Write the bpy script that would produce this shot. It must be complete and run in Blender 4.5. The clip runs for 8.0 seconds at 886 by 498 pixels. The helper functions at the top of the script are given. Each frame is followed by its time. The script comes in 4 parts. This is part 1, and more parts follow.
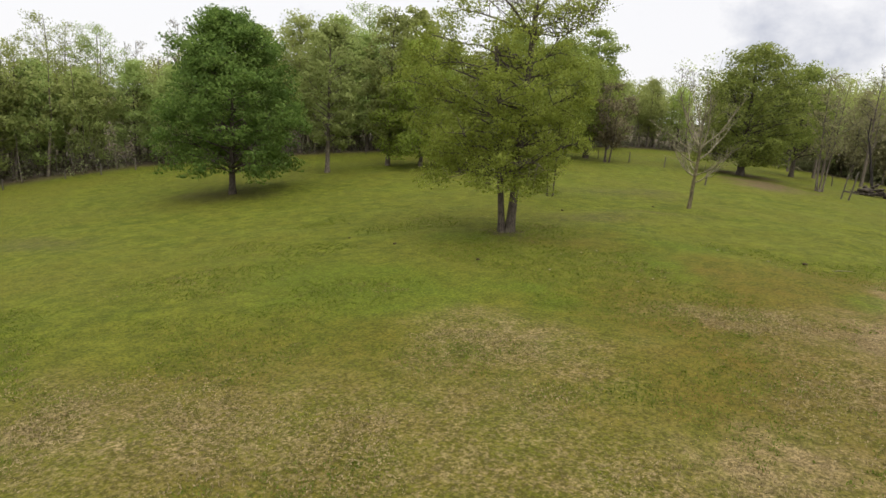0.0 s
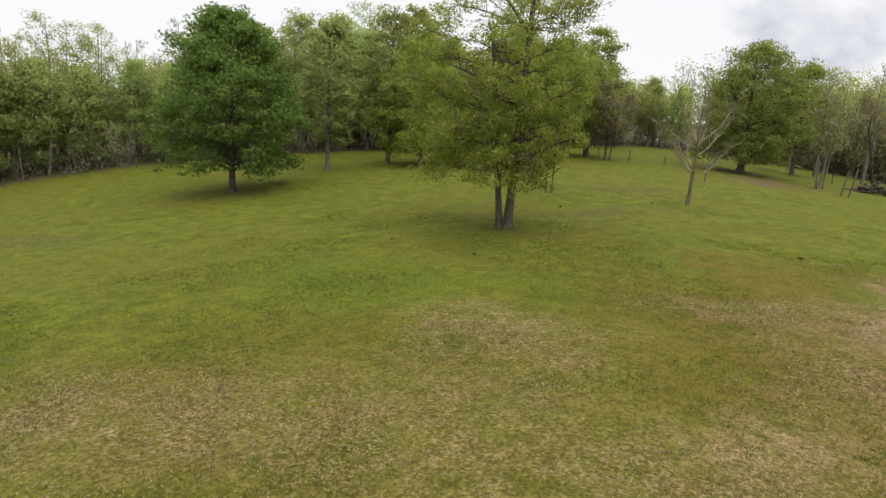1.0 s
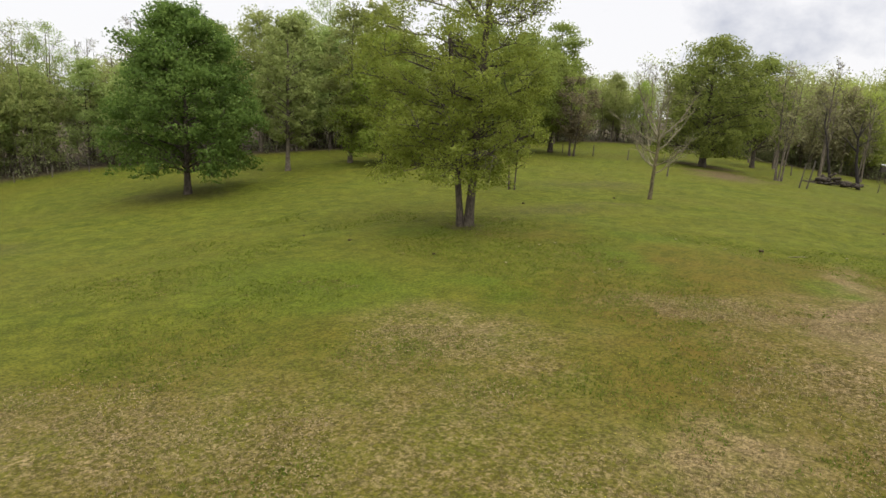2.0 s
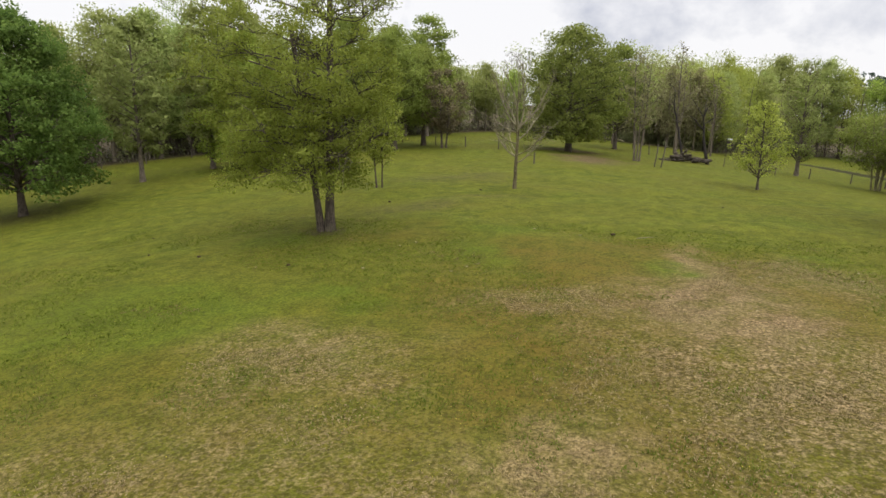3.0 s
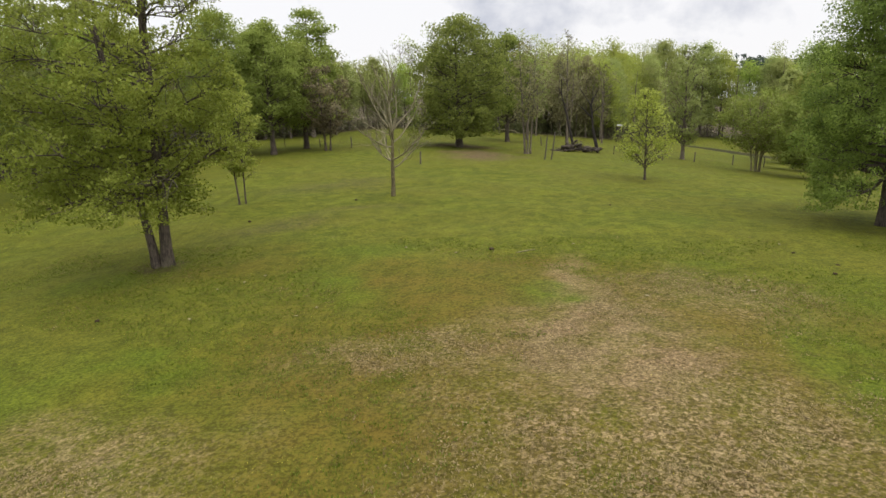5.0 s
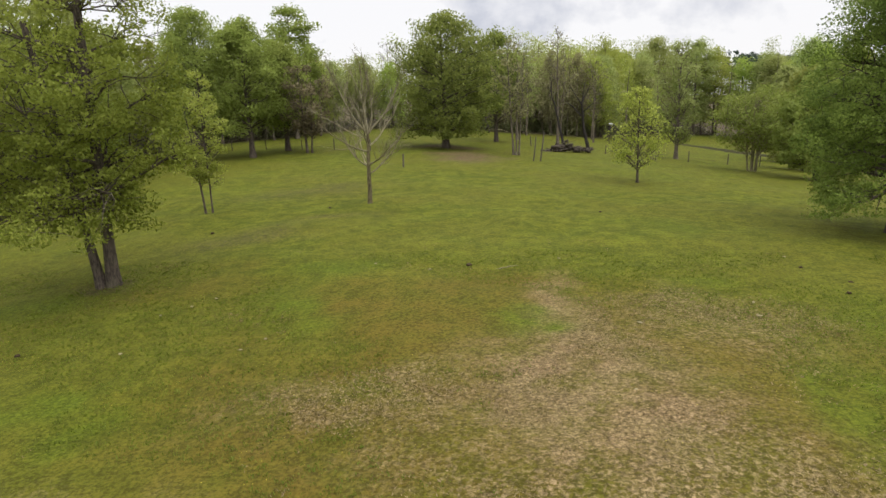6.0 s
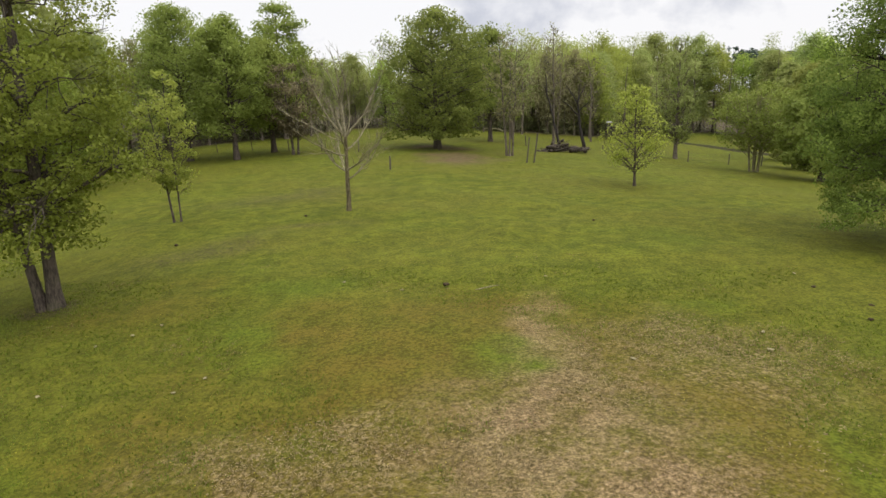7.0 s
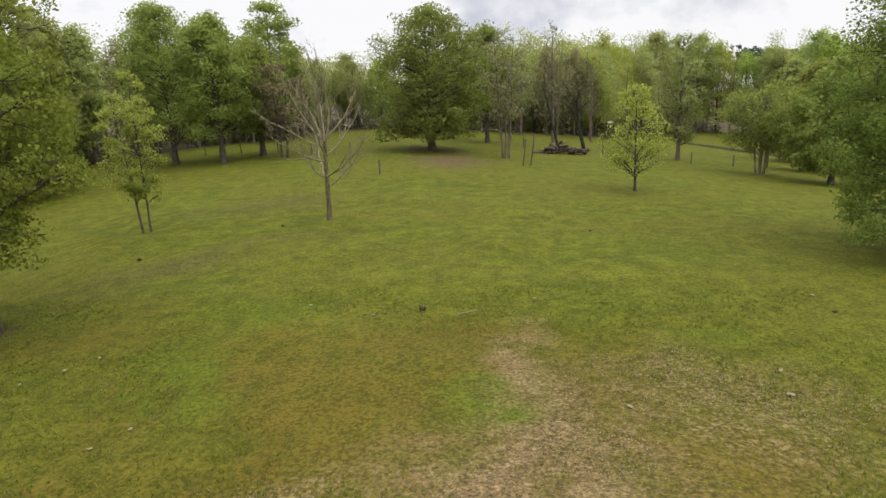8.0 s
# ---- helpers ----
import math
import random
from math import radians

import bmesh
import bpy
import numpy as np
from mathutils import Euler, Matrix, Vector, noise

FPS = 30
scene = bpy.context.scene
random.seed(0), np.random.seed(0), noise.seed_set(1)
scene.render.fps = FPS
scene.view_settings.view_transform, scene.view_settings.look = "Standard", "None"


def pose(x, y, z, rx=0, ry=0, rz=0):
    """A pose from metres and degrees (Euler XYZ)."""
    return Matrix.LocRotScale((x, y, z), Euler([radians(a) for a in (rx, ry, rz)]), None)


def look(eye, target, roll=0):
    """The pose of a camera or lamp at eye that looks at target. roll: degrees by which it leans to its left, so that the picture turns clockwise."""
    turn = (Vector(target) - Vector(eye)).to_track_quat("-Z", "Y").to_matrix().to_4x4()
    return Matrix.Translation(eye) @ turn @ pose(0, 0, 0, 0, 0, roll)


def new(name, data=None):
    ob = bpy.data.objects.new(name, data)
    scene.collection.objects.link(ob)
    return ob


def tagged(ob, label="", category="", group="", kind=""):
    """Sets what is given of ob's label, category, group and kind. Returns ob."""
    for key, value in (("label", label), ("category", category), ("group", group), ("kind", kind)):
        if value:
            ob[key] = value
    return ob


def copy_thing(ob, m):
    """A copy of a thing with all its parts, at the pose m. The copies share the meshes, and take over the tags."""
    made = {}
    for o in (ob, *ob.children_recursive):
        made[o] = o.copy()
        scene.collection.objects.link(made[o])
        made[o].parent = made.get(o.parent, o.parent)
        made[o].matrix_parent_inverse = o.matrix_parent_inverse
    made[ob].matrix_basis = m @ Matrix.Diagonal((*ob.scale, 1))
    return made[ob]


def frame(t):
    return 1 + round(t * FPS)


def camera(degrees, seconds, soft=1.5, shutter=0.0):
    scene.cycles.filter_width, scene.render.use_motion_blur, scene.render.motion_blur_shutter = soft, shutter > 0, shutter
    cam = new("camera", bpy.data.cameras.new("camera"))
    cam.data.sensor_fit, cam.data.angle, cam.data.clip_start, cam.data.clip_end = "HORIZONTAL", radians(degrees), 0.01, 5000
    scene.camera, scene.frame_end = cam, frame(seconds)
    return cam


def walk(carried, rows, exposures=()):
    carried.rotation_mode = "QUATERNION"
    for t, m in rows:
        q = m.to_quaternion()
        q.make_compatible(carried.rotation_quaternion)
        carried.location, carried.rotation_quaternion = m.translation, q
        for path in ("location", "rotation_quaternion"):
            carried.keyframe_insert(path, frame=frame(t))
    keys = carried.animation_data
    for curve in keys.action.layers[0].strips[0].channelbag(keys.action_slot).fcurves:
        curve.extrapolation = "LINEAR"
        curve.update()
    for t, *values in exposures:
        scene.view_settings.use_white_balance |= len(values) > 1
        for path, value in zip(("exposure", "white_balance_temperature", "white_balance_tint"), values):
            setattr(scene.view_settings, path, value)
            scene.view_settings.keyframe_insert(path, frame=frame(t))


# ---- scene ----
cam = camera(70.0, 8.0, soft=1.5)
# seconds, eye, yaw, pitch, roll
ROWS = [
    (0.0, -0.435, -0.237, 7.158, 27.25, -13.09, 3.61),
    (0.5, -0.158, -0.412, 7.014, 27.64, -13.13, 3.69),
    (1.0, -0.110, -0.241, 6.912, 27.45, -13.07, 3.51),
    (1.2, -0.090, -0.109, 6.898, 27.06, -13.08, 3.44),
    (2.3, 0.101, 1.363, 6.833, 23.17, -13.14, 2.43),
    (2.5, 0.220, 1.769, 6.861, 21.65, -13.21, 2.04),
    (3.0, 1.231, 2.333, 7.170, 14.85, -13.43, 0.39),
    (3.5, 2.061, 3.068, 7.525, 9.09, -13.85, -1.09),
    (4.0, 2.309, 4.511, 7.559, 7.62, -14.00, -1.51),
    (4.2, 2.349, 4.993, 7.562, 7.31, -14.02, -1.57),
    (5.3, 2.755, 7.941, 7.572, 6.59, -14.16, -2.01),
    (5.5, 2.864, 8.517, 7.576, 6.46, -14.18, -2.08),
    (6.0, 3.226, 9.954, 7.595, 6.23, -14.25, -2.30),
    (6.5, 3.569, 11.333, 7.639, 6.13, -14.36, -2.42),
    (7.0, 3.937, 12.710, 7.660, 6.22, -14.45, -2.56),
    (7.5, 4.286, 14.027, 7.642, 6.36, -14.45, -2.69),
    (8.0, 4.583, 15.379, 7.657, 6.45, -14.46, -2.79),
]


def aimed(x, y, z, yaw, pitch, roll):
    a, b = radians(yaw), radians(pitch)
    way = Vector((-math.sin(a) * math.cos(b), math.cos(a) * math.cos(b), math.sin(b)))
    return look((x, y, z), Vector((x, y, z)) + way, roll)


walk(cam, [(row[0], aimed(*row[1:])) for row in ROWS], exposures=[(0.0, 0.0), (8.0, 0.0)])

# ---- overcast daylight ----
SUN_HEIGHT, SUN_TURN = 52.0, 122.0
world = bpy.data.worlds.new("overcast_sky")
scene.world = world
world.use_nodes = True
wt = world.node_tree
wt.nodes.clear()


def wnode(kind, operation="", data_type=""):
    n = wt.nodes.new(kind)
    if operation:
        n.operation = operation
    if data_type:
        n.data_type = data_type
    return n


sky = wnode("ShaderNodeTexSky")
sky.sky_type, sky.sun_disc = "NISHITA", False
sky.sun_elevation, sky.sun_rotation = radians(SUN_HEIGHT), radians(SUN_TURN)
coord = wnode("ShaderNodeTexCoord")
split = wnode("ShaderNodeSeparateXYZ")
wt.links.new(coord.outputs["Generated"], split.inputs[0])
# clouds lie on a flat layer: the way is divided by its height
height = wnode("ShaderNodeMath", operation="MAXIMUM")
height.inputs[1].default_value = 0.0
wt.links.new(split.outputs[2], height.inputs[0])
lift = wnode("ShaderNodeMath", operation="ADD")
lift.inputs[1].default_value = 0.75
wt.links.new(height.outputs[0], lift.inputs[0])
plane = wnode("ShaderNodeCombineXYZ")
for k in (0, 1):
    d = wnode("ShaderNodeMath", operation="DIVIDE")
    wt.links.new(split.outputs[k], d.inputs[0])
    wt.links.new(lift.outputs[0], d.inputs[1])
    wt.links.new(d.outputs[0], plane.inputs[k])
puffs = wnode("ShaderNodeTexNoise")
puffs.inputs["Scale"].default_value = 4.6
puffs.inputs["Detail"].default_value = 7.0
puffs.inputs["Roughness"].default_value = 0.58
puffs.inputs["Distortion"].default_value = 0.15
wt.links.new(plane.outputs[0], puffs.inputs["Vector"])
# a thicker grey bank of cloud hangs over the far side of the wood
bank = wnode("ShaderNodeMapping")
bank.vector_type = "TEXTURE"
bank.inputs["Location"].default_value, bank.inputs["Scale"].default_value = (0.17, 0.97, 0.11), (0.38, 0.6, 0.11)
wt.links.new(coord.outputs["Generated"], bank.inputs[0])
bank_far = wnode("ShaderNodeVectorMath", operation="LENGTH")
wt.links.new(bank.outputs[0], bank_far.inputs[0])
bank_fac = wnode("ShaderNodeMapRange")
bank_fac.inputs["From Min"].default_value, bank_fac.inputs["From Max"].default_value = 0.2, 1.3
bank_fac.inputs["To Min"].default_value, bank_fac.inputs["To Max"].default_value = 0.09, -0.05
wt.links.new(bank_far.outputs["Value"], bank_fac.inputs["Value"])
thick = wnode("ShaderNodeMath", operation="SUBTRACT")
wt.links.new(puffs.outputs["Fac"], thick.inputs[0])
wt.links.new(bank_fac.outputs[0], thick.inputs[1])
tone = wnode("ShaderNodeValToRGB")
tone.color_ramp.elements[0].position, tone.color_ramp.elements[0].color = 0.27, (0.60, 0.62, 0.71, 1)
tone.color_ramp.elements[1].position, tone.color_ramp.elements[1].color = 0.475, (1.0, 0.99, 1.01, 1)
wt.links.new(thick.outputs[0], tone.inputs[0])
# an overcast sky is some three times brighter overhead than low down
rise = wnode("ShaderNodeMapRange")
rise.inputs["From Min"].default_value, rise.inputs["From Max"].default_value = 0.3, 0.95
rise.inputs["To Min"].default_value, rise.inputs["To Max"].default_value = 1.0, 3.0
wt.links.new(split.outputs[2], rise.inputs["Value"])
clouds = wnode("ShaderNodeVectorMath", operation="SCALE")
wt.links.new(tone.outputs[0], clouds.inputs[0])
wt.links.new(rise.outputs[0], clouds.inputs["Scale"])
thin = wnode("ShaderNodeVectorMath", operation="SCALE")
thin.inputs["Scale"].default_value = 0.1
wt.links.new(sky.outputs[0], thin.inputs[0])
cover = wnode("ShaderNodeMix", data_type="RGBA")
cover.inputs[0].default_value = 0.93
wt.links.new(thin.outputs[0], cover.inputs[6])
wt.links.new(clouds.outputs[0], cover.inputs[7])
back = wnode("ShaderNodeBackground")
wt.links.new(cover.outputs[2], back.inputs[0])
wout = wnode("ShaderNodeOutputWorld")
wt.links.new(back.outputs[0], wout.inputs[0])

sun = new("sun", bpy.data.lights.new("sun", "SUN"))
sun.data.energy, sun.data.angle, sun.data.color = 1.52, radians(50), (1.0, 0.96, 0.9)
a, b = radians(SUN_TURN), radians(SUN_HEIGHT)
sun.matrix_world = look((60 * math.sin(a) * math.cos(b), 60 * math.cos(a) * math.cos(b), 60 * math.sin(b)), (0, 0, 0))


# ---- materials ----
class Shader:
    """A node material that is put together step by step."""

    def __init__(self, name):
        self.mat = bpy.data.materials.new(name)
        self.mat.use_nodes = True
        self.tree = self.mat.node_tree
        self.bsdf = self.tree.nodes["Principled BSDF"]
        self.bsdf.inputs["Roughness"].default_value = 0.85
        self.bsdf.inputs["Specular IOR Level"].default_value = 0.12

    def put(self, value, socket):
        if isinstance(value, (int, float)):
            socket.default_value = value
        elif isinstance(value, tuple):
            socket.default_value = (*value, 1) if len(socket.default_value) == 4 and len(value) == 3 else value
        else:
            self.tree.links.new(value, socket)

    def node(self, kind, operation="", data_type="", interpolation_type="", vector_type="", attribute_name=""):
        n = self.tree.nodes.new(kind)
        if operation:
            n.operation = operation
        if data_type:
            n.data_type = data_type
        if interpolation_type:
            n.interpolation_type = interpolation_type
        if vector_type:
            n.vector_type = vector_type
        if attribute_name:
            n.attribute_name = attribute_name
        return n

    def place(self):
        return self.node("ShaderNodeTexCoord").outputs["Object"]

    def noise(self, vector, scale, detail=4.0, rough=0.55, distort=0.0):
        n = self.node("ShaderNodeTexNoise")
        self.put(vector, n.inputs["Vector"])
        n.inputs["Scale"].default_value, n.inputs["Detail"].default_value = scale, detail
        n.inputs["Roughness"].default_value, n.inputs["Distortion"].default_value = rough, distort
        return n.outputs["Fac"]

    def math(self, op, a, b=0.0):
        n = self.node("ShaderNodeMath", operation=op)
        self.put(a, n.inputs[0]), self.put(b, n.inputs[1])
        return n.outputs[0]

    def span(self, value, low, high, to_low=0.0, to_high=1.0):
        n = self.node("ShaderNodeMapRange", interpolation_type="SMOOTHSTEP")
        self.put(value, n.inputs["Value"])
        for key, v in (("From Min", low), ("From Max", high), ("To Min", to_low), ("To Max", to_high)):
            n.inputs[key].default_value = v
        return n.outputs[0]

    def mix(self, fac, one, two):
        n = self.node("ShaderNodeMix", data_type="RGBA")
        self.put(fac, n.inputs[0]), self.put(one, n.inputs[6]), self.put(two, n.inputs[7])
        return n.outputs[2]

    def ramp(self, fac, stops):
        n = self.node("ShaderNodeValToRGB")
        while len(n.color_ramp.elements) < len(stops):
            n.color_ramp.elements.new(0.5)
        for el, (at, colour) in zip(n.color_ramp.elements, stops):
            el.position, el.color = at, (*colour, 1)
        self.put(fac, n.inputs[0])
        return n.outputs[0]

    def bump(self, heights, strength, distance=0.02):
        n = self.node("ShaderNodeBump")
        n.inputs["Strength"].default_value, n.inputs["Distance"].default_value = strength, distance
        self.put(heights, n.inputs["Height"])
        self.put(n.outputs[0], self.bsdf.inputs["Normal"])

    def colour(self, value):
        self.put(value, self.bsdf.inputs["Base Color"])


def bark_material(name, dark, light, moss=0.0):
    s = Shader(name)
    p = s.place()
    n = s.node("ShaderNodeMapping")
    s.put(p, n.inputs[0])
    n.inputs["Scale"].default_value = (1, 1, 0.22)
    ridge = s.noise(n.outputs[0], 14, 6, 0.65, 0.6)
    patch = s.noise(p, 1.3, 3)
    col = s.mix(s.span(ridge, 0.35, 0.65), dark, light)
    col = s.mix(s.span(patch, 0.5, 0.75, 0, 0.5), col, tuple(c * 1.5 for c in light))
    if moss:
        col = s.mix(s.span(s.noise(p, 2.3, 4), 0.5, 0.7, 0, moss), col, (0.08, 0.11, 0.03))
    s.colour(col)
    s.bump(ridge, 0.8, 0.04)
    return s.mat


def leaf_material(name, dark, mid, light, glow=0.35, own=0.55):
    """Leaves: each takes its own tone between the three, the whole tree shifts a little, light passes through."""
    s = Shader(name)
    geo = s.node("ShaderNodeNewGeometry").outputs["Random Per Island"]
    tone = s.noise(s.place(), 0.45, 3)
    fac = s.math("ADD", s.math("MULTIPLY", s.math("SUBTRACT", geo, 0.5), own), s.math("ADD", 0.5, s.math("MULTIPLY", s.math("SUBTRACT", s.span(tone, 0.3, 0.7), 0.5), 0.45)))
    col = s.ramp(fac, [(0.08, dark), (0.5, mid), (0.92, light)])
    hue = s.node("ShaderNodeHueSaturation")
    which = s.node("ShaderNodeObjectInfo").outputs["Random"]
    s.put(s.span(which, 0, 1, 0.485, 0.515), hue.inputs["Hue"])
    s.put(s.span(which, 0, 1, 0.86, 1.14), hue.inputs["Value"])
    s.put(col, hue.inputs["Color"])
    s.colour(hue.outputs[0])
    s.bsdf.inputs["Roughness"].default_value = 0.6
    through_leaf = s.node("ShaderNodeBsdfTranslucent")
    s.put(hue.outputs[0], through_leaf.inputs[0])
    m = s.node("ShaderNodeMixShader")
    m.inputs[0].default_value = glow
    s.put(s.bsdf.outputs[0], m.inputs[1]), s.put(through_leaf.outputs[0], m.inputs[2])
    s.put(m.outputs[0], s.tree.nodes["Material Output"].inputs[0])
    return s.mat


def field_material():
    s = Shader("pasture")
    p = s.place()
    wob = s.node("ShaderNodeTexNoise")
    s.put(p, wob.inputs["Vector"])
    wob.inputs["Scale"].default_value, wob.inputs["Detail"].default_value = 0.22, 5.0
    shift = s.node("ShaderNodeVectorMath", operation="MULTIPLY_ADD")
    s.put(wob.outputs["Color"], shift.inputs[0])
    shift.inputs[1].default_value, shift.inputs[2].default_value = (9, 9, 0), (-4.5, -4.5, 0)
    moved = s.node("ShaderNodeVectorMath", operation="ADD")
    s.put(p, moved.inputs[0]), s.put(shift.outputs[0], moved.inputs[1])

    near_wob = s.node("ShaderNodeTexNoise")
    s.put(p, near_wob.inputs["Vector"])
    near_wob.inputs["Scale"].default_value, near_wob.inputs["Detail"].default_value = 0.7, 5.0
    near_shift = s.node("ShaderNodeVectorMath", operation="MULTIPLY_ADD")
    s.put(near_wob.outputs["Color"], near_shift.inputs[0])
    near_shift.inputs[1].default_value, near_shift.inputs[2].default_value = (3, 3, 0), (-1.5, -1.5, 0)
    little = s.node("ShaderNodeVectorMath", operation="ADD")
    s.put(p, little.inputs[0]), s.put(near_shift.outputs[0], little.inputs[1])

    def spot(x, y, rx, ry, turn=0.0, hard=0.32):
        m = s.node("ShaderNodeMapping", vector_type="TEXTURE")
        s.put((moved if rx > 4.4 else little).outputs[0], m.inputs[0])
        m.inputs["Location"].default_value, m.inputs["Rotation"].default_value = (x, y, 0), (0, 0, radians(turn))
        m.inputs["Scale"].default_value = (rx, ry, 1e4)
        d = s.node("ShaderNodeVectorMath", operation="LENGTH")
        s.put(m.outputs[0], d.inputs[0])
        return s.span(d.outputs["Value"], hard, 1.25, 1.0, 0.0)

    def most(*values):
        out = values[0]
        for v in values[1:]:
            out = s.math("MAXIMUM", out, v)
        return out

    big, mid, fine = s.noise(p, 0.09, 4), s.noise(p, 0.8, 5, 0.6), s.noise(p, 7.0, 5, 0.7)
    blade = s.noise(p, 30.0, 3, 0.7)
    speck = s.noise(p, 14.0, 4, 0.8, 0.5)
    lush = s.mix(s.span(mid, 0.3, 0.7), (0.066, 0.078, 0.0054), (0.107, 0.118, 0.0095))
    lush = s.mix(s.span(big, 0.35, 0.65, 0, 0.6), lush, (0.101, 0.098, 0.0115))
    deep = s.mix(s.span(fine, 0.3, 0.7), (0.062, 0.081, 0.0055), (0.094, 0.115, 0.0085))
    fleck = s.noise(p, 8.0, 5, 0.72, 0.7)
    # pale straw flecks; the dark tone includes painted shade in the gaps
    straw = s.mix(s.span(fleck, 0.44, 0.60), (0.062, 0.046, 0.0145), (0.252, 0.183, 0.094))
    straw = s.mix(s.span(s.noise(p, 2.2, 4), 0.45, 0.62, 0, 0.4), straw, (0.09, 0.075, 0.017))
    # bare soil at the foot of the forked tree
    root_soil = spot(-14.3, 34.7, 1.5, 1.1, 0, 0.3)
    soil = s.mix(s.span(fine, 0.3, 0.7), (0.085, 0.052, 0.03), (0.15, 0.10, 0.06))
    # grazed, dry ground in the open middle of the field
    dry = most(s.math("MULTIPLY", spot(-12.8, 8.6, 6.5, 3.8, 12), 0.85), s.math("MULTIPLY", spot(-7.2, 18.2, 5.2, 2.9, -15), 0.7), spot(6.0, 19.5, 6.0, 8.0, 6), s.math("MULTIPLY", spot(5.6, 27.0, 2.8, 4.4, 10), 0.8),
               s.math("MULTIPLY", spot(-5.5, 11.5, 8.5, 5), 0.62), s.math("MULTIPLY", spot(9.2, 29.5, 5, 3.4), 0.62), s.math("MULTIPLY", spot(-0.4, 24.0, 4.6, 2.2, 10), 0.7), s.math("MULTIPLY", spot(2.0, 9.5, 8, 6), 0.75))
    worn = most(spot(4, 22, 13, 12.5, 0, 0.35), s.math("MULTIPLY", spot(1.5, 30.5, 9, 5, 0, 0.3), 0.8), s.math("MULTIPLY", spot(-8, 12.0, 13, 9.0, 15, 0.45), 0.62), s.math("MULTIPLY", spot(-9.5, 33.5, 5, 3.5, 0, 0.2), 0.55))
    dry_fac = s.math("MULTIPLY", dry, s.span(s.math("ADD", s.math("MULTIPLY", mid, 0.45), s.math("MULTIPLY", fleck, 0.55)), 0.36, 0.60))
    worn_fac = s.math("MULTIPLY", worn, s.span(s.math("ADD", s.math("MULTIPLY", mid, 0.6), s.math("MULTIPLY", speck, 0.4)), 0.38, 0.60, 0.38, 0.92))
    green = most(spot(-4.7, 30.6, 4.3, 1.5, -55, 0.2), spot(3.6, 29.2, 1.4, 1.6, 0, 0.4), spot(-15.8, 32.5, 3.2, 1.8, 20, 0.2), spot(-4.2, 35.5, 3.0, 1.4, 0, 0.2), spot(-15.5, 21.8, 6.0, 3.6, -10, 0.4), spot(-9.0, 24.0, 1.8, 1.6, 0, 0.2),
                 spot(10.3, 33.2, 1.6, 0.8, 0, 0.2), spot(11.5, 43.5, 2.0, 3.4, 15, 0.1), spot(-7.4, 22.8, 1.2, 1.6, 10, 0.1), spot(15.5, 29.0, 3.0, 3.2, 0, 0.2), spot(11.4, 23.2, 1.7, 4.2, -8, 0.3))
    litter = most(spot(-11.0, 41.5, 4.5, 3.0, 30, 0.15), spot(-7.5, 46.5, 4.5, 1.6, 35, 0.1), spot(-12, 56, 7, 2.5, 20, 0.1), spot(-46, 43, 6, 4, 0, 0.2), spot(-44, 24, 7, 3, 0, 0.1))
    ruddy = most(spot(5.0, 25.0, 3.4, 4.6, 10, 0.2), spot(0.5, 13.8, 2.0, 2.4, 0, 0.2), spot(4.6, 31.0, 1.4, 4.0, -8, 0.2))
    bare = most(spot(-1.5, 80, 4.5, 7.5, 18, 0.35), spot(-5.0, 92.5, 6, 3.0, 0, 0.2))
    col = s.mix(worn_fac, lush, (0.100, 0.068, 0.011))
    col = s.mix(dry_fac, col, straw)
    col = s.mix(s.math("MULTIPLY", ruddy, s.span(mid, 0.35, 0.6, 0.15, 0.7)), col, s.mix(s.span(speck, 0.4, 0.6), (0.095, 0.061, 0.028), (0.30, 0.212, 0.115)))
    col = s.mix(s.math("MULTIPLY", green, s.span(mid, 0.3, 0.6, 0.35, 0.95)), col, deep)
    col = s.mix(s.math("MULTIPLY", litter, s.span(fine, 0.4, 0.62, 0.1, 0.75)), col, (0.075, 0.058, 0.028))
    col = s.mix(s.math("MULTIPLY", bare, s.span(mid, 0.3, 0.6, 0.4, 0.9)), col, soil)
    col = s.mix(s.math("MULTIPLY", root_soil, s.span(speck, 0.35, 0.6, 0.3, 0.85)), col, (0.07, 0.05, 0.028))
    col = s.mix(s.span(blade, 0.40, 0.60, 0.0, 0.5), col, s.mix(0.5, col, (0.04, 0.05, 0.01)))
    # a streak of flattened straw
    streak = spot(-7.4, 19.0, 2.6, 0.5, -38, 0.1)
    col = s.mix(s.math("MULTIPLY", streak, s.span(fine, 0.42, 0.6, 0.05, 0.5)), col, (0.22, 0.17, 0.082))
    # leaf-strewn floor under the wood
    under = s.node("ShaderNodeAttribute", attribute_name="under_wood").outputs["Fac"]
    col = s.mix(under, col, s.mix(s.span(fine, 0.3, 0.7), (0.045, 0.034, 0.02), (0.10, 0.078, 0.045)))
    # uneven tone by noise, which also paints the small shadows between grass tufts
    mottle = s.math("ADD", s.math("MULTIPLY", s.noise(p, 6.0, 4, 0.8, 0.4), 0.45), s.math("ADD", s.math("MULTIPLY", s.noise(p, 11.0, 2, 0.6, 0.3), 0.4), s.math("MULTIPLY", s.noise(p, 1.6, 3), 0.15)))
    bright = s.node("ShaderNodeHueSaturation")
    s.put(s.span(mottle, 0.40, 0.60, 0.6, 1.28), bright.inputs["Value"])
    s.put(s.span(s.noise(p, 0.5, 4), 0.35, 0.65, 0.495, 0.505), bright.inputs["Hue"])
    s.put(col, bright.inputs["Color"])
    s.colour(bright.outputs[0])
    s.bsdf.inputs["Roughness"].default_value = 0.95
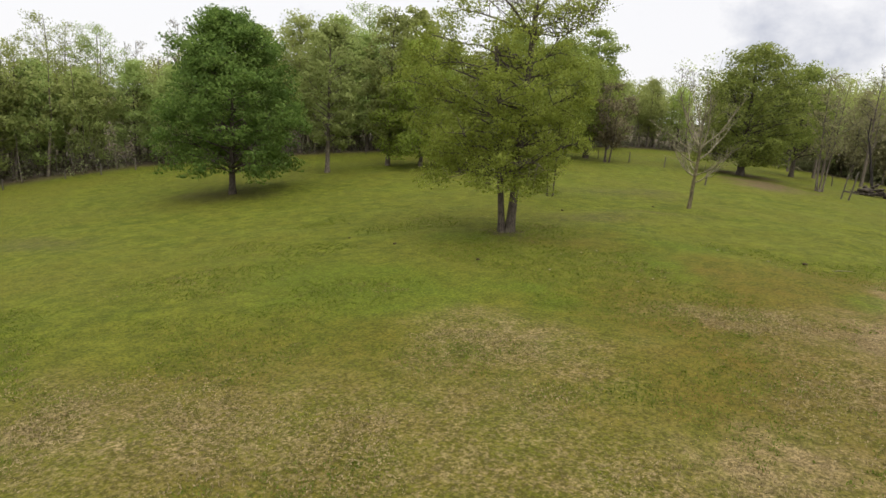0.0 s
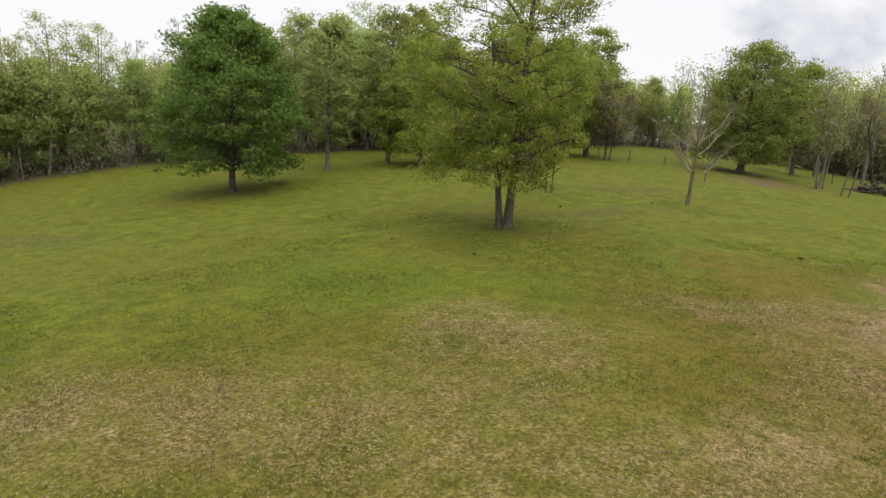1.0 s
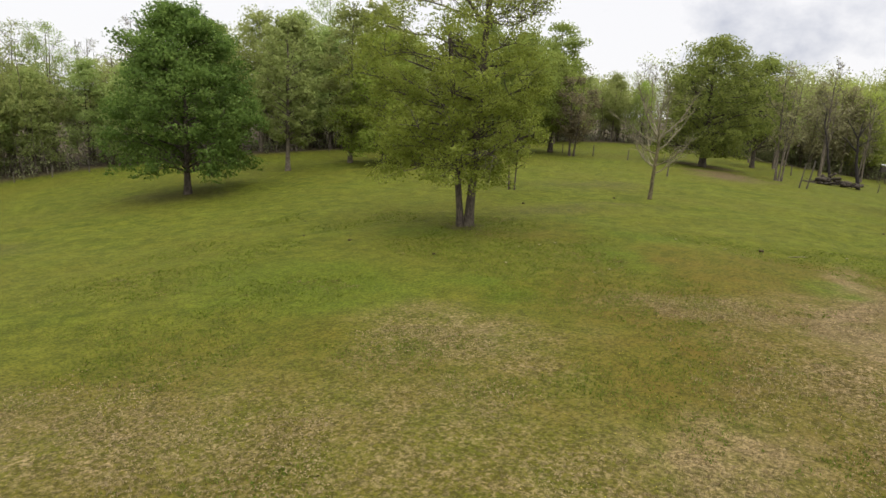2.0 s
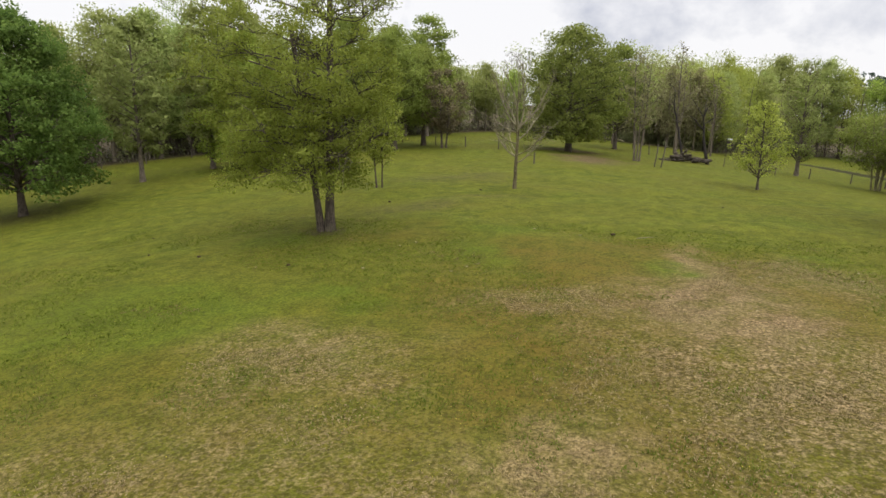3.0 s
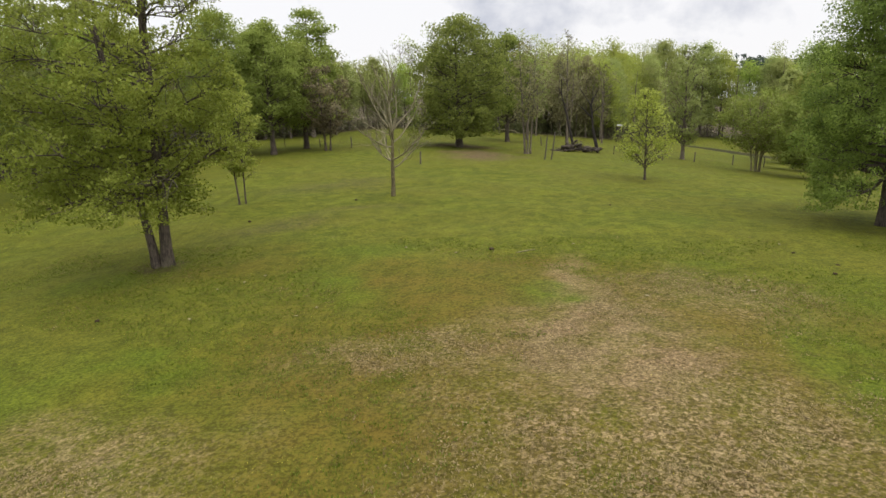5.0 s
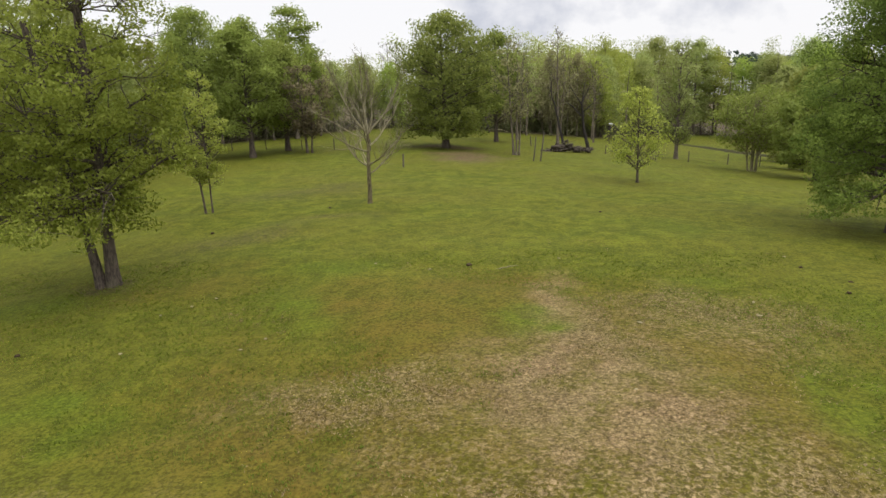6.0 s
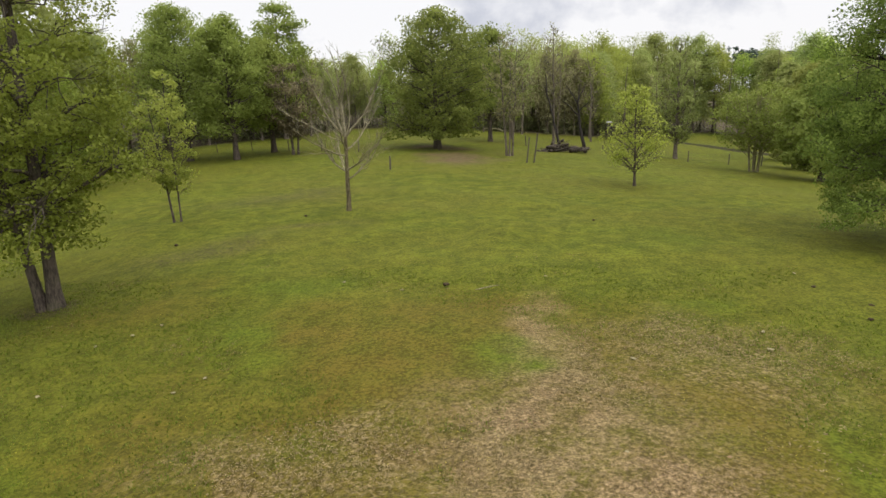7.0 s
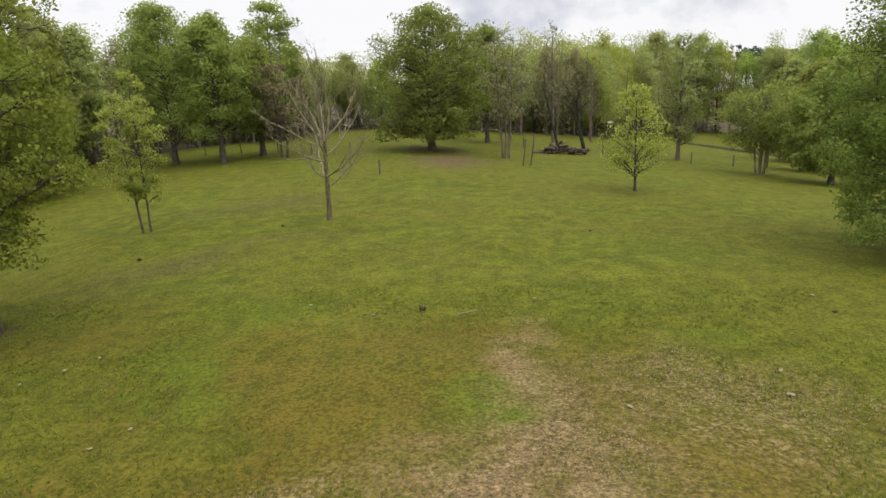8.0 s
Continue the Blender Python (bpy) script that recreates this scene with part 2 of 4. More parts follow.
    s.bsdf.inputs["Specular IOR Level"].default_value = 0.1
    s.bump(s.math("ADD", s.math("MULTIPLY", fine, 0.6), s.math("MULTIPLY", blade, 0.4)), 0.9, 0.05)
    return s.mat


def plain_material(name, dark, light, scale=6.0, rough=0.85, metal=0.0):
    s = Shader(name)
    p = s.place()
    n = s.noise(p, scale, 5, 0.6)
    which = s.node("ShaderNodeObjectInfo").outputs["Random"]
    isle = s.node("ShaderNodeNewGeometry").outputs["Random Per Island"]
    f = s.math("ADD", s.math("MULTIPLY", s.span(n, 0.3, 0.7), 0.5), s.math("MULTIPLY", s.math("ADD", which, isle), 0.25))
    s.colour(s.mix(f, dark, light))
    s.bsdf.inputs["Roughness"].default_value, s.bsdf.inputs["Metallic"].default_value = rough, metal
    s.bump(n, 0.4, 0.02)
    return s.mat


PASTURE = field_material()
BARK_OAK = bark_material("oak_bark", (0.035, 0.028, 0.022), (0.11, 0.09, 0.07))
BARK_GREY = bark_material("grey_bark", (0.06, 0.049, 0.037), (0.17, 0.143, 0.108))
BARK_BROWN = bark_material("brown_bark", (0.036, 0.029, 0.023), (0.115, 0.093, 0.072), 0.15)
BARK_PALE = bark_material("pale_bark", (0.12, 0.106, 0.056), (0.25, 0.222, 0.132), 0.4)
BARK_BARE = bark_material("olive_brown_bark", (0.062, 0.05, 0.027), (0.17, 0.142, 0.08), 0.25)
BARK_TWIG = bark_material("pale_twig_bark", (0.11, 0.097, 0.055), (0.27, 0.24, 0.155), 0.2)
BARK_DEAD = bark_material("dead_bark", (0.012, 0.010, 0.009), (0.040, 0.034, 0.030))
LEAF_DARK = leaf_material("dark_oak_leaves", (0.062, 0.1, 0.018), (0.12, 0.175, 0.034), (0.21, 0.27, 0.06), 0.5, 0.4)
LEAF_OLIVE = leaf_material("olive_leaves", (0.15, 0.2, 0.026), (0.24, 0.308, 0.048), (0.345, 0.42, 0.085), 0.5, 0.45)
LEAF_FRESH = leaf_material("fresh_leaves", (0.135, 0.175, 0.032), (0.225, 0.285, 0.056), (0.335, 0.39, 0.095), 0.5)
LEAF_LIME = leaf_material("lime_leaves", (0.23, 0.275, 0.04), (0.355, 0.4, 0.068), (0.455, 0.495, 0.12), 0.5)
LEAF_SOFT = leaf_material("young_wood_leaves", (0.2, 0.245, 0.068), (0.305, 0.36, 0.108), (0.4, 0.455, 0.155), 0.55, 0.25)
LEAF_BRIGHT = leaf_material("bright_wood_leaves", (0.22, 0.275, 0.045), (0.33, 0.395, 0.075), (0.43, 0.49, 0.12), 0.55, 0.25)
LEAF_SLIM = leaf_material("slim_tree_leaves", (0.155, 0.178, 0.05), (0.245, 0.276, 0.082), (0.33, 0.365, 0.12), 0.5, 0.4)
LEAF_BUD = leaf_material("grey_buds", (0.16, 0.152, 0.07), (0.235, 0.226, 0.1), (0.31, 0.3, 0.14), 0.45)
LEAF_RUST = leaf_material("rusty_buds", (0.13, 0.112, 0.058), (0.19, 0.168, 0.084), (0.25, 0.228, 0.11), 0.4)
LEAF_THICKET = leaf_material("thicket_leaves", (0.1, 0.105, 0.045), (0.16, 0.168, 0.07), (0.23, 0.24, 0.105), 0.45, 0.5)
LEAF_BROAD = leaf_material("broad_oak_leaves", (0.125, 0.165, 0.032), (0.21, 0.265, 0.055), (0.31, 0.37, 0.09), 0.5, 0.45)
LEAF_FENCE = leaf_material("fence_side_leaves", (0.15, 0.175, 0.034), (0.225, 0.256, 0.052), (0.31, 0.345, 0.09), 0.5, 0.4)
LEAF_EDGE = leaf_material("field_edge_leaves", (0.1, 0.13, 0.024), (0.175, 0.22, 0.042), (0.3, 0.35, 0.074), 0.5, 0.4)
LEAF_PINE = leaf_material("pine_needles", (0.04, 0.065, 0.045), (0.07, 0.1, 0.068), (0.1, 0.135, 0.09), 0.25)
POST_WOOD = plain_material("weathered_post", (0.045, 0.038, 0.03), (0.13, 0.115, 0.09), 9)
WIRE = plain_material("rusty_wire", (0.06, 0.045, 0.035), (0.14, 0.12, 0.10), 20, 0.6, 0.7)
CLOD = plain_material("dark_clod", (0.028, 0.019, 0.010), (0.06, 0.042, 0.024), 12)
PALE_STONE = plain_material("pale_stone", (0.15, 0.128, 0.068), (0.28, 0.245, 0.145), 9)
DRY_LEAF = plain_material("dry_leaf", (0.1, 0.076, 0.034), (0.3, 0.234, 0.118), 3)
BRUSH = plain_material("dark_brush", (0.022, 0.018, 0.014), (0.095, 0.078, 0.06), 5)
GRASS_GREEN = leaf_material("grass_blades", (0.075, 0.1, 0.009), (0.11, 0.135, 0.016), (0.15, 0.172, 0.031), 0.4)
GRASS_DRY = leaf_material("dry_grass_blades", (0.13, 0.1, 0.04), (0.22, 0.175, 0.08), (0.33, 0.27, 0.15), 0.3)
SHED_ROOF = plain_material("pale_sheet_metal", (0.25, 0.25, 0.24), (0.38, 0.38, 0.36), 2, 0.6)
SHED_WALL = plain_material("dark_boards", (0.03, 0.025, 0.02), (0.075, 0.065, 0.055), 4)


# ---- mesh helpers ----
def mesh_from(name, verts, faces, material, smooth=False, normals=None):
    """verts: n x 3; faces: m x 3 or m x 4, one size for the whole mesh; normals: one for each vert, for leaves that shade as soft clumps."""
    me = bpy.data.meshes.new(name)
    verts, faces = np.asarray(verts, np.float32), np.asarray(faces, np.int32)
    k = faces.shape[1]
    me.vertices.add(len(verts))
    me.vertices.foreach_set("co", verts.ravel())
    me.loops.add(faces.size)
    me.loops.foreach_set("vertex_index", faces.ravel())
    me.polygons.add(len(faces))
    me.polygons.foreach_set("loop_start", np.arange(0, faces.size, k, dtype=np.int32))
    me.polygons.foreach_set("loop_total", np.full(len(faces), k, np.int32))
    if smooth:
        me.polygons.foreach_set("use_smooth", np.ones(len(faces), bool))
    if normals is not None:
        me.attributes.new("custom_normal", "FLOAT_VECTOR", "POINT").data.foreach_set("vector", np.asarray(normals, np.float32).ravel())
    me.update(calc_edges=True)
    me.materials.append(material)
    return me


def unit(v):
    return v / (np.linalg.norm(v, axis=-1, keepdims=True) + 1e-9)


def part(name, me, parent, label=""):
    ob = new(name, me)
    ob.parent = parent
    return tagged(ob, label) if label else ob


class Tubes:
    """Tapered round stems, gathered into one mesh of quads."""

    def __init__(self):
        self.v, self.f, self.n = [], [], 0

    def add(self, pts, radii, sides=6):
        pts, radii = np.asarray(pts, float), np.asarray(radii, float)
        t = np.gradient(pts, axis=0)
        t /= np.linalg.norm(t, axis=1)[:, None] + 1e-9
        ref = np.array([0.3, 1.0, 0.1]) if abs(t[0, 2]) > 0.7 else np.array([0.0, 0.0, 1.0])
        u = np.cross(t, ref)
        u /= np.linalg.norm(u, axis=1)[:, None] + 1e-9
        w = np.cross(t, u)
        ang = np.arange(sides) * 2 * np.pi / sides
        ring = u[:, None, :] * np.cos(ang)[None, :, None] + w[:, None, :] * np.sin(ang)[None, :, None]
        self.v.append((pts[:, None, :] + ring * radii[:, None, None]).reshape(-1, 3))
        i, j = np.meshgrid(np.arange(len(pts) - 1), np.arange(sides), indexing="ij")
        k = (j + 1) % sides
        self.f.append((self.n + np.stack([i * sides + j, i * sides + k, (i + 1) * sides + k, (i + 1) * sides + j], -1)).reshape(-1, 4))
        self.n += len(pts) * sides

    def mesh(self, name, material):
        return mesh_from(name, np.concatenate(self.v), np.concatenate(self.f), material, True)


def sprigs(rng, centres, size, outs, up=0.8, far=False):
    """Small folded leaf blades, one for each centre, more of them lying flat than standing: verts, triangles and normals.
    outs: the way out of the clump at each leaf. far: one triangle each."""
    n = len(centres)
    face = unit(rng.normal(size=(n, 3)) + np.array([0, 0, up]))
    face *= np.where((face * outs).sum(1) < 0, -1.0, 1.0)[:, None]
    side = unit(np.cross(face, rng.normal(size=(n, 3))))
    a = np.cross(side, face)
    s = size * rng.uniform(0.6, 1.35, n)[:, None]
    tip, tail = centres + a * s * 0.62, centres - a * s * 0.62
    left, right = centres + side * s * 0.42 + face * s * 0.12, centres - side * s * 0.42 + face * s * 0.12
    soft = unit(outs + 0.45 * face)
    if far:
        return np.stack([tail - side * s * 0.3, tip, left], 1).reshape(-1, 3), np.arange(3 * n).reshape(-1, 3), np.repeat(soft, 3, 0)
    verts = np.stack([tail, left, tip, right], 1).reshape(-1, 3)
    k = np.arange(n)[:, None] * 4
    return verts, np.concatenate([k + np.array([[0, 2, 1]]), k + np.array([[0, 3, 2]])], 1).reshape(-1, 3), np.repeat(soft, 4, 0)


def bend(rng, start, end, steps, sag, wobble):
    """A crooked line from start to end, arching by sag."""
    s = np.linspace(0, 1, steps)[:, None]
    line = start + (end - start) * s
    line[:, 2] += sag * np.sin(s[:, 0] * np.pi)
    line += np.cumsum(rng.normal(size=(steps, 3)) * wobble, 0) * np.sin(s * np.pi)
    return line


def grow(seed, H, reach, low, profile, trunk, limbs=40, subs=5, per=40, leaf=0.26, rise=0.35, clump=0.13, stems=((0, 0, 0, 0, 1.0),), crook=0.02,
         twigs=0, thin=0.0, squash=0.75, offset=(0, 0), start=0.12, taper=0.9, droop=0.0, spread=(0.72, 1.06), gnarl=0.025, fine=0.011, far=False, gaps=0.12):
    """A tree's stems, limbs and leaves round the origin. reach: crown radius; profile: (height share, radius share) pairs;
    stems: foot x, y and head x, y in metres, and the share of the height."""
    rng = np.random.default_rng(seed)
    wood, arms, spots = Tubes(), [], []
    hs, rs = zip(*profile)
    per_stem = max(1, limbs // len(stems))
    crown = reach * (1 - 0.55 * clump)
    for k, (fx, fy, hx, hy, share) in enumerate(stems):
        top = H * share * 0.96
        z = np.linspace(-0.15, top, 16)
        drift = np.cumsum(rng.normal(size=(16, 2)) * crook * H * 0.1, 0)
        f = np.clip(z / top, 0, 1)[:, None]
        line = np.column_stack([np.array([fx, fy]) + (np.array([hx, hy]) - np.array([fx, fy])) * f + drift * f, z])
        r0 = trunk * (1.0 if k == 0 else 0.78)
        rad = r0 * (1 - taper * f[:, 0] ** 0.85) + 0.012
        flare = 1 + 0.4 * np.exp(-np.maximum(z, 0) / (r0 * 2.2))
        wood.add(line, rad * flare, 9)
        for i in range(per_stem):
            h = (i + rng.uniform(0.2, 0.8)) / per_stem
            tipz = low + (top - low) * h
            turn = i * 2.399963 + k * 1.3 + rng.uniform(-0.4, 0.4)
            r = crown * np.interp(h * share, hs, rs) * rng.uniform(*spread)
            zs = np.clip(tipz - r * rise, H * start, top * 0.95)
            at = np.array([np.interp(zs, z, line[:, 0]), np.interp(zs, z, line[:, 1]), zs])
            end = np.array([math.cos(turn) * r + (hx if len(stems) > 1 else 0) * 0.5 + offset[0], math.sin(turn) * r + (hy if len(stems) > 1 else 0) * 0.5 + offset[1], tipz - droop * r * rng.uniform(0.3, 1) + rng.normal() * 0.015 * H])
            end[2] = max(end[2], low * 0.9)
            limb = Tubes()
            arm = bend(rng, at, end, 7, 0.06 * r, gnarl * r)
            ra = np.interp(zs, z, rad) * rng.uniform(0.32, 0.5)
            limb.add(arm, np.linspace(ra, 0.012, 7), 3 if far else 5)
            spots.append(arm[-1])
            for j in range(subs):
                g = rng.uniform(0.3, 1.0)
                p = np.array([np.interp(g * 6, np.arange(7), arm[:, c]) for c in range(3)])
                d = (end - at) / (np.linalg.norm(end - at) + 1e-6) * 0.7 + rng.normal(size=3) * np.array([0.7, 0.7, 0.5]) + np.array([0, 0, 0.2])
                d /= np.linalg.norm(d)
                q = p + d * (0.18 * reach + 0.22 * r) * rng.uniform(0.5, 1.1)
                flat = math.hypot(q[0] - offset[0], q[1] - offset[1])
                if flat > reach * 0.97:
                    q[:2] = np.array(offset) + (q[:2] - np.array(offset)) * reach * 0.97 / flat
                q[2] = min(max(q[2], low * 0.7), H * 0.985)
                twig = bend(rng, p, q, 4, 0.02 * r, 0.02 * r)
                if far:
                    limb.add(twig[[0, 2, 3]], np.linspace(ra * (1 - g) * 0.5 + 0.012, 0.006, 3), 3)
                else:
                    limb.add(twig, np.linspace(ra * (1 - g) * 0.5 + 0.012, 0.006, 4), 4)
                spots.append(twig[-1])
                if rng.random() < 0.6:
                    spots.append(twig[2])
                for _ in range(twigs):
                    p2 = p + (q - p) * rng.uniform(0.2, 1)
                    q2 = p2 + (d * 0.6 + rng.normal(size=3) * 0.6 + np.array([0, 0, 0.35])) * (0.10 * reach + 0.05 * r)
                    limb.add(np.stack([p2, (p2 + q2) / 2 + rng.normal(size=3) * 0.02, q2]), [fine, fine * 0.7, fine * 0.35], 3)
            arms.append(limb)
    spots = np.array(spots)
    if thin:
        spots = spots[rng.random(len(spots)) > thin * np.clip(spots[:, 2] / H * 2 - 0.9, 0, 1)]
    if gaps:
        holes = np.array([noise.noise(Vector(q) * (1.9 / reach) + Vector((seed * 1.7, 0, 0))) for q in spots])
        spots = spots[holes > np.quantile(holes, gaps)]
    cl = clump * reach * rng.uniform(0.6, 1.5, len(spots))
    n = np.maximum(1, (per * (cl / (clump * reach)) ** 1.5).astype(int)) if per else np.zeros(len(spots), int)
    idx = np.repeat(np.arange(len(spots)), n)
    d = rng.normal(size=(len(idx), 3))
    d *= 0.55 * np.minimum(1, 1.75 / (np.linalg.norm(d, axis=1)[:, None] + 1e-9))
    pts = spots[idx] + d * cl[idx][:, None] * np.array([1.15, 1.15, squash])
    pts[:, 2] = np.maximum(pts[:, 2], low * 0.75)
    heart = np.array([offset[0], offset[1], low + 0.38 * (H - low)])
    outs = unit(pts - spots[idx]) * 0.75 + unit((pts - heart) * np.array([1, 1, 0.8])) * 0.7 + np.array([0, 0, 0.3])
    return wood, arms, (sprigs(rng, pts, leaf, unit(outs), far=far) if len(pts) else None)


OAKISH = ((0, 0.72), (0.08, 0.95), (0.25, 1.0), (0.45, 0.93), (0.65, 0.76), (0.82, 0.52), (0.94, 0.28), (1, 0.1))
TALL = ((0, 0.55), (0.15, 0.85), (0.4, 1.0), (0.65, 0.9), (0.85, 0.6), (1, 0.12))
CONE = ((0, 0.7), (0.15, 1.0), (0.4, 0.85), (0.7, 0.5), (1, 0.08))
VASE = ((0, 0.45), (0.3, 0.75), (0.6, 1.0), (0.85, 0.8), (1, 0.3))


def tree_thing(name, label, grown, bark, leaves, at, turn=0.0, category="tree", group="", limbs_apart=False):
    wood, arms, foliage = grown
    root = tagged(new(name), label, category, group)
    root.matrix_world = pose(at[0], at[1], ground_z(at[0], at[1]), 0, 0, turn)
    if limbs_apart:
        trunk = part("trunk", wood.mesh("trunk", bark), root)
        for arm in arms:
            part("limb", arm.mesh("limb", bark), trunk)
    else:
        for arm in arms:
            wood.f += [f + wood.n for f in arm.f]
            wood.v += arm.v
            wood.n += arm.n
        part("trunk", wood.mesh("trunk", bark), root)
    if foliage is not None:
        part("crown", mesh_from("crown", foliage[0], foliage[1], leaves, normals=foliage[2]), root)
    return root


# ---- the pasture ----
SLOPE = {(0, 0): 0.366, (0, 1): 0.409, (0, 2): -0.924, (0, 3): -0.905, (1, 0): 0.166, (1, 1): -5.872, (1, 2): -0.959, (2, 0): -6.524, (2, 1): 1.892, (3, 0): 1.776}


def ground_z(x, y):
    u, v = np.tanh(x / 60), np.tanh((y - 40) / 60)
    return sum(c * u ** i * v ** j for (i, j), c in SLOPE.items())


# the wood's edge: x, y and the height of its trees
EDGE = [(-89, 8, 15.5), (-84, 29, 16), (-80.5, 42.5, 16.5), (-76.5, 55.5, 14.8), (-62.5, 71.5, 19), (-54, 78.5, 19.5), (-48.6, 90.7, 18), (-41.5, 103.4, 16.5), (-32.5, 110.2, 15.5), (-22.7, 126.3, 13.8),
        (-13.8, 132.3, 13), (4.1, 131.2, 14.5), (21.1, 139.3, 18), (29, 158, 20), (44, 188, 25), (62, 192, 26), (78, 160, 22), (82.1, 123.8, 18), (74.1, 102.8, 16.5), (68.2, 85, 15), (62.4, 59.6, 15), (58.5, 37.9, 15)]


def edge_at(s):
    """A place on the wood's edge by its length, the way outwards, and the height of the trees there."""
    for (x0, y0, h0), (x1, y1, h1) in zip(EDGE, EDGE[1:]):
        d = math.hypot(x1 - x0, y1 - y0)
        if s <= d:
            ux, uy = (x1 - x0) / d, (y1 - y0) / d
            return x0 + ux * s, y0 + uy * s, -uy, ux, h0 + (h1 - h0) * s / d
        s -= d
    return None


def wooded(x, y):
    """How far a place lies under the wood: 0 in the pasture, 1 a few metres past the wood's edge."""
    best, sign = np.full(x.shape, 1e9), np.zeros(x.shape)
    for (x0, y0, _), (x1, y1, _) in zip(EDGE, EDGE[1:]):
        dx, dy = x1 - x0, y1 - y0
        t = np.clip(((x - x0) * dx + (y - y0) * dy) / (dx * dx + dy * dy), 0, 1)
        ex, ey = x - x0 - t * dx, y - y0 - t * dy
        d = np.hypot(ex, ey)
        nearer = d < best
        best = np.where(nearer, d, best)
        sign = np.where(nearer, np.sign(dx * ey - dy * ex), sign)
    return np.clip(best * sign / 3 + 0.3, 0, 1)


def lay_ground():
    k = np.linspace(-1, 1, 251)
    xs, ys = 700 * np.sinh(4.2 * k) / math.sinh(4.2), 20 + 700 * np.sinh(4.2 * k) / math.sinh(4.2)
    X, Y = np.meshgrid(xs, ys, indexing="ij")
    rng = np.random.default_rng(4)
    Z = ground_z(X, Y)
    near = np.exp(-((X / 70) ** 2 + ((Y - 35) / 70) ** 2))
    for _ in range(14):
        w, a, ph = rng.uniform(0.25, 1.6), rng.uniform(0, 6.3), rng.uniform(0, 6.3)
        Z = Z + 0.018 / w ** 0.5 * near * np.sin(w * (X * math.cos(a) + Y * math.sin(a)) + ph)
    n = len(k)
    i, j = np.meshgrid(np.arange(n - 1), np.arange(n - 1), indexing="ij")
    f = np.stack([i * n + j, (i + 1) * n + j, (i + 1) * n + j + 1, i * n + j + 1], -1).reshape(-1, 4)
    me = mesh_from("ground", np.stack([X, Y, Z], -1).reshape(-1, 3), f, PASTURE, True)
    me.attributes.new("under_wood", "FLOAT", "POINT").data.foreach_set("value", wooded(X.ravel(), Y.ravel()).astype(np.float32))
    ob = new("ground", me)
    return tagged(ob, "grazed green pasture with dry straw-coloured patches", "grass field", kind="structure")


lay_ground()

# ---- single trees of the pasture ----
tree_thing("oak_tree", "dense dark green oak with a low rounded crown in the pasture",
           grow(11, 16.5, 6.75, 2.5, OAKISH, 0.30, limbs=84, subs=8, per=46, leaf=0.21, rise=0.3, clump=0.105, droop=0.05, gaps=0.05), BARK_OAK, LEAF_DARK, (-46.1, 43.7))
lower = grow(23, 13.5, 5.35, 2.9, ((0, 0.5), (0.1, 0.78), (0.3, 1.0), (0.6, 1.0), (0.8, 0.95), (1, 0.78)), 0.25, limbs=60, subs=10, per=62, leaf=0.112, gaps=0.1, rise=0.35, clump=0.09, crook=0.005,
             stems=((0.2, 0.05, 0.55, 0.3, 1.0), (-0.27, -0.1, -1.5, -0.3, 0.85)), thin=0.1, spread=(0.45, 1.1), offset=(-1.1, -0.9), droop=0.15, start=0.26, taper=0.45, gnarl=0.035)
upper = grow(29, 17.2, 5.0, 12.4, ((0, 0.95), (0.4, 1.05), (0.75, 0.95), (1, 0.6)), 0.2, limbs=11, subs=13, per=15, leaf=0.12, rise=1.2, clump=0.085, crook=0.0,
             stems=((0.10, 0.05, 0.7, 0.45, 1.0),), twigs=3, start=0.66, spread=(0.5, 1.08), gnarl=0.12, fine=0.014)
shift = lower[0].n
lower[0].v += upper[0].v
lower[0].f += [f + shift for f in upper[0].f]
lower[0].n += upper[0].n
leaves_both = (np.concatenate([lower[2][0], upper[2][0]]), np.concatenate([lower[2][1], upper[2][1] + len(lower[2][0])]), np.concatenate([lower[2][2], upper[2][2]]))
for start, end, thick in (((0.42, 0.27, 11.3), (-1.5, -0.4, 13.6), 0.10), ((-1.5, -0.4, 13.6), (-2.9, 0.3, 15.2), 0.06), ((0.46, 0.3, 12.0), (1.9, 0.2, 14.6), 0.085), ((1.0, 0.25, 13.0), (3.0, -0.6, 13.9), 0.05)):
    bough = Tubes()
    bough.add(bend(np.random.default_rng(5), np.array(start), np.array(end), 7, 0.12, 0.06), np.linspace(thick, thick * 0.55, 7), 6)
    upper[1].append(bough)
tree_thing("forked_tree", "olive green tree with two trunks and a sparse top", (lower[0], lower[1] + upper[1], leaves_both), BARK_BROWN, LEAF_OLIVE, (-14.3, 34.9), limbs_apart=True)
tree_thing("field_tree", "full olive green tree with low hanging branches",
           grow(27, 14.4, 5.7, 1.4, OAKISH, 0.22, limbs=70, subs=7, per=32, leaf=0.21, rise=0.35, clump=0.12, droop=0.1), BARK_GREY, LEAF_OLIVE, (-38.2, 65.8))
tree_thing("sapling_tree", "young light green tree with two thin stems",
           grow(31, 9.3, 1.75, 2.3, TALL, 0.065, limbs=40, subs=6, per=14, leaf=0.12, rise=0.8, clump=0.15, stems=((-0.25, 0, -0.9, 0, 0.85), (0.15, 0.1, 0.35, 0.2, 1.0))), BARK_OAK, LEAF_BRIGHT, (-16.4, 49.2), limbs_apart=True)


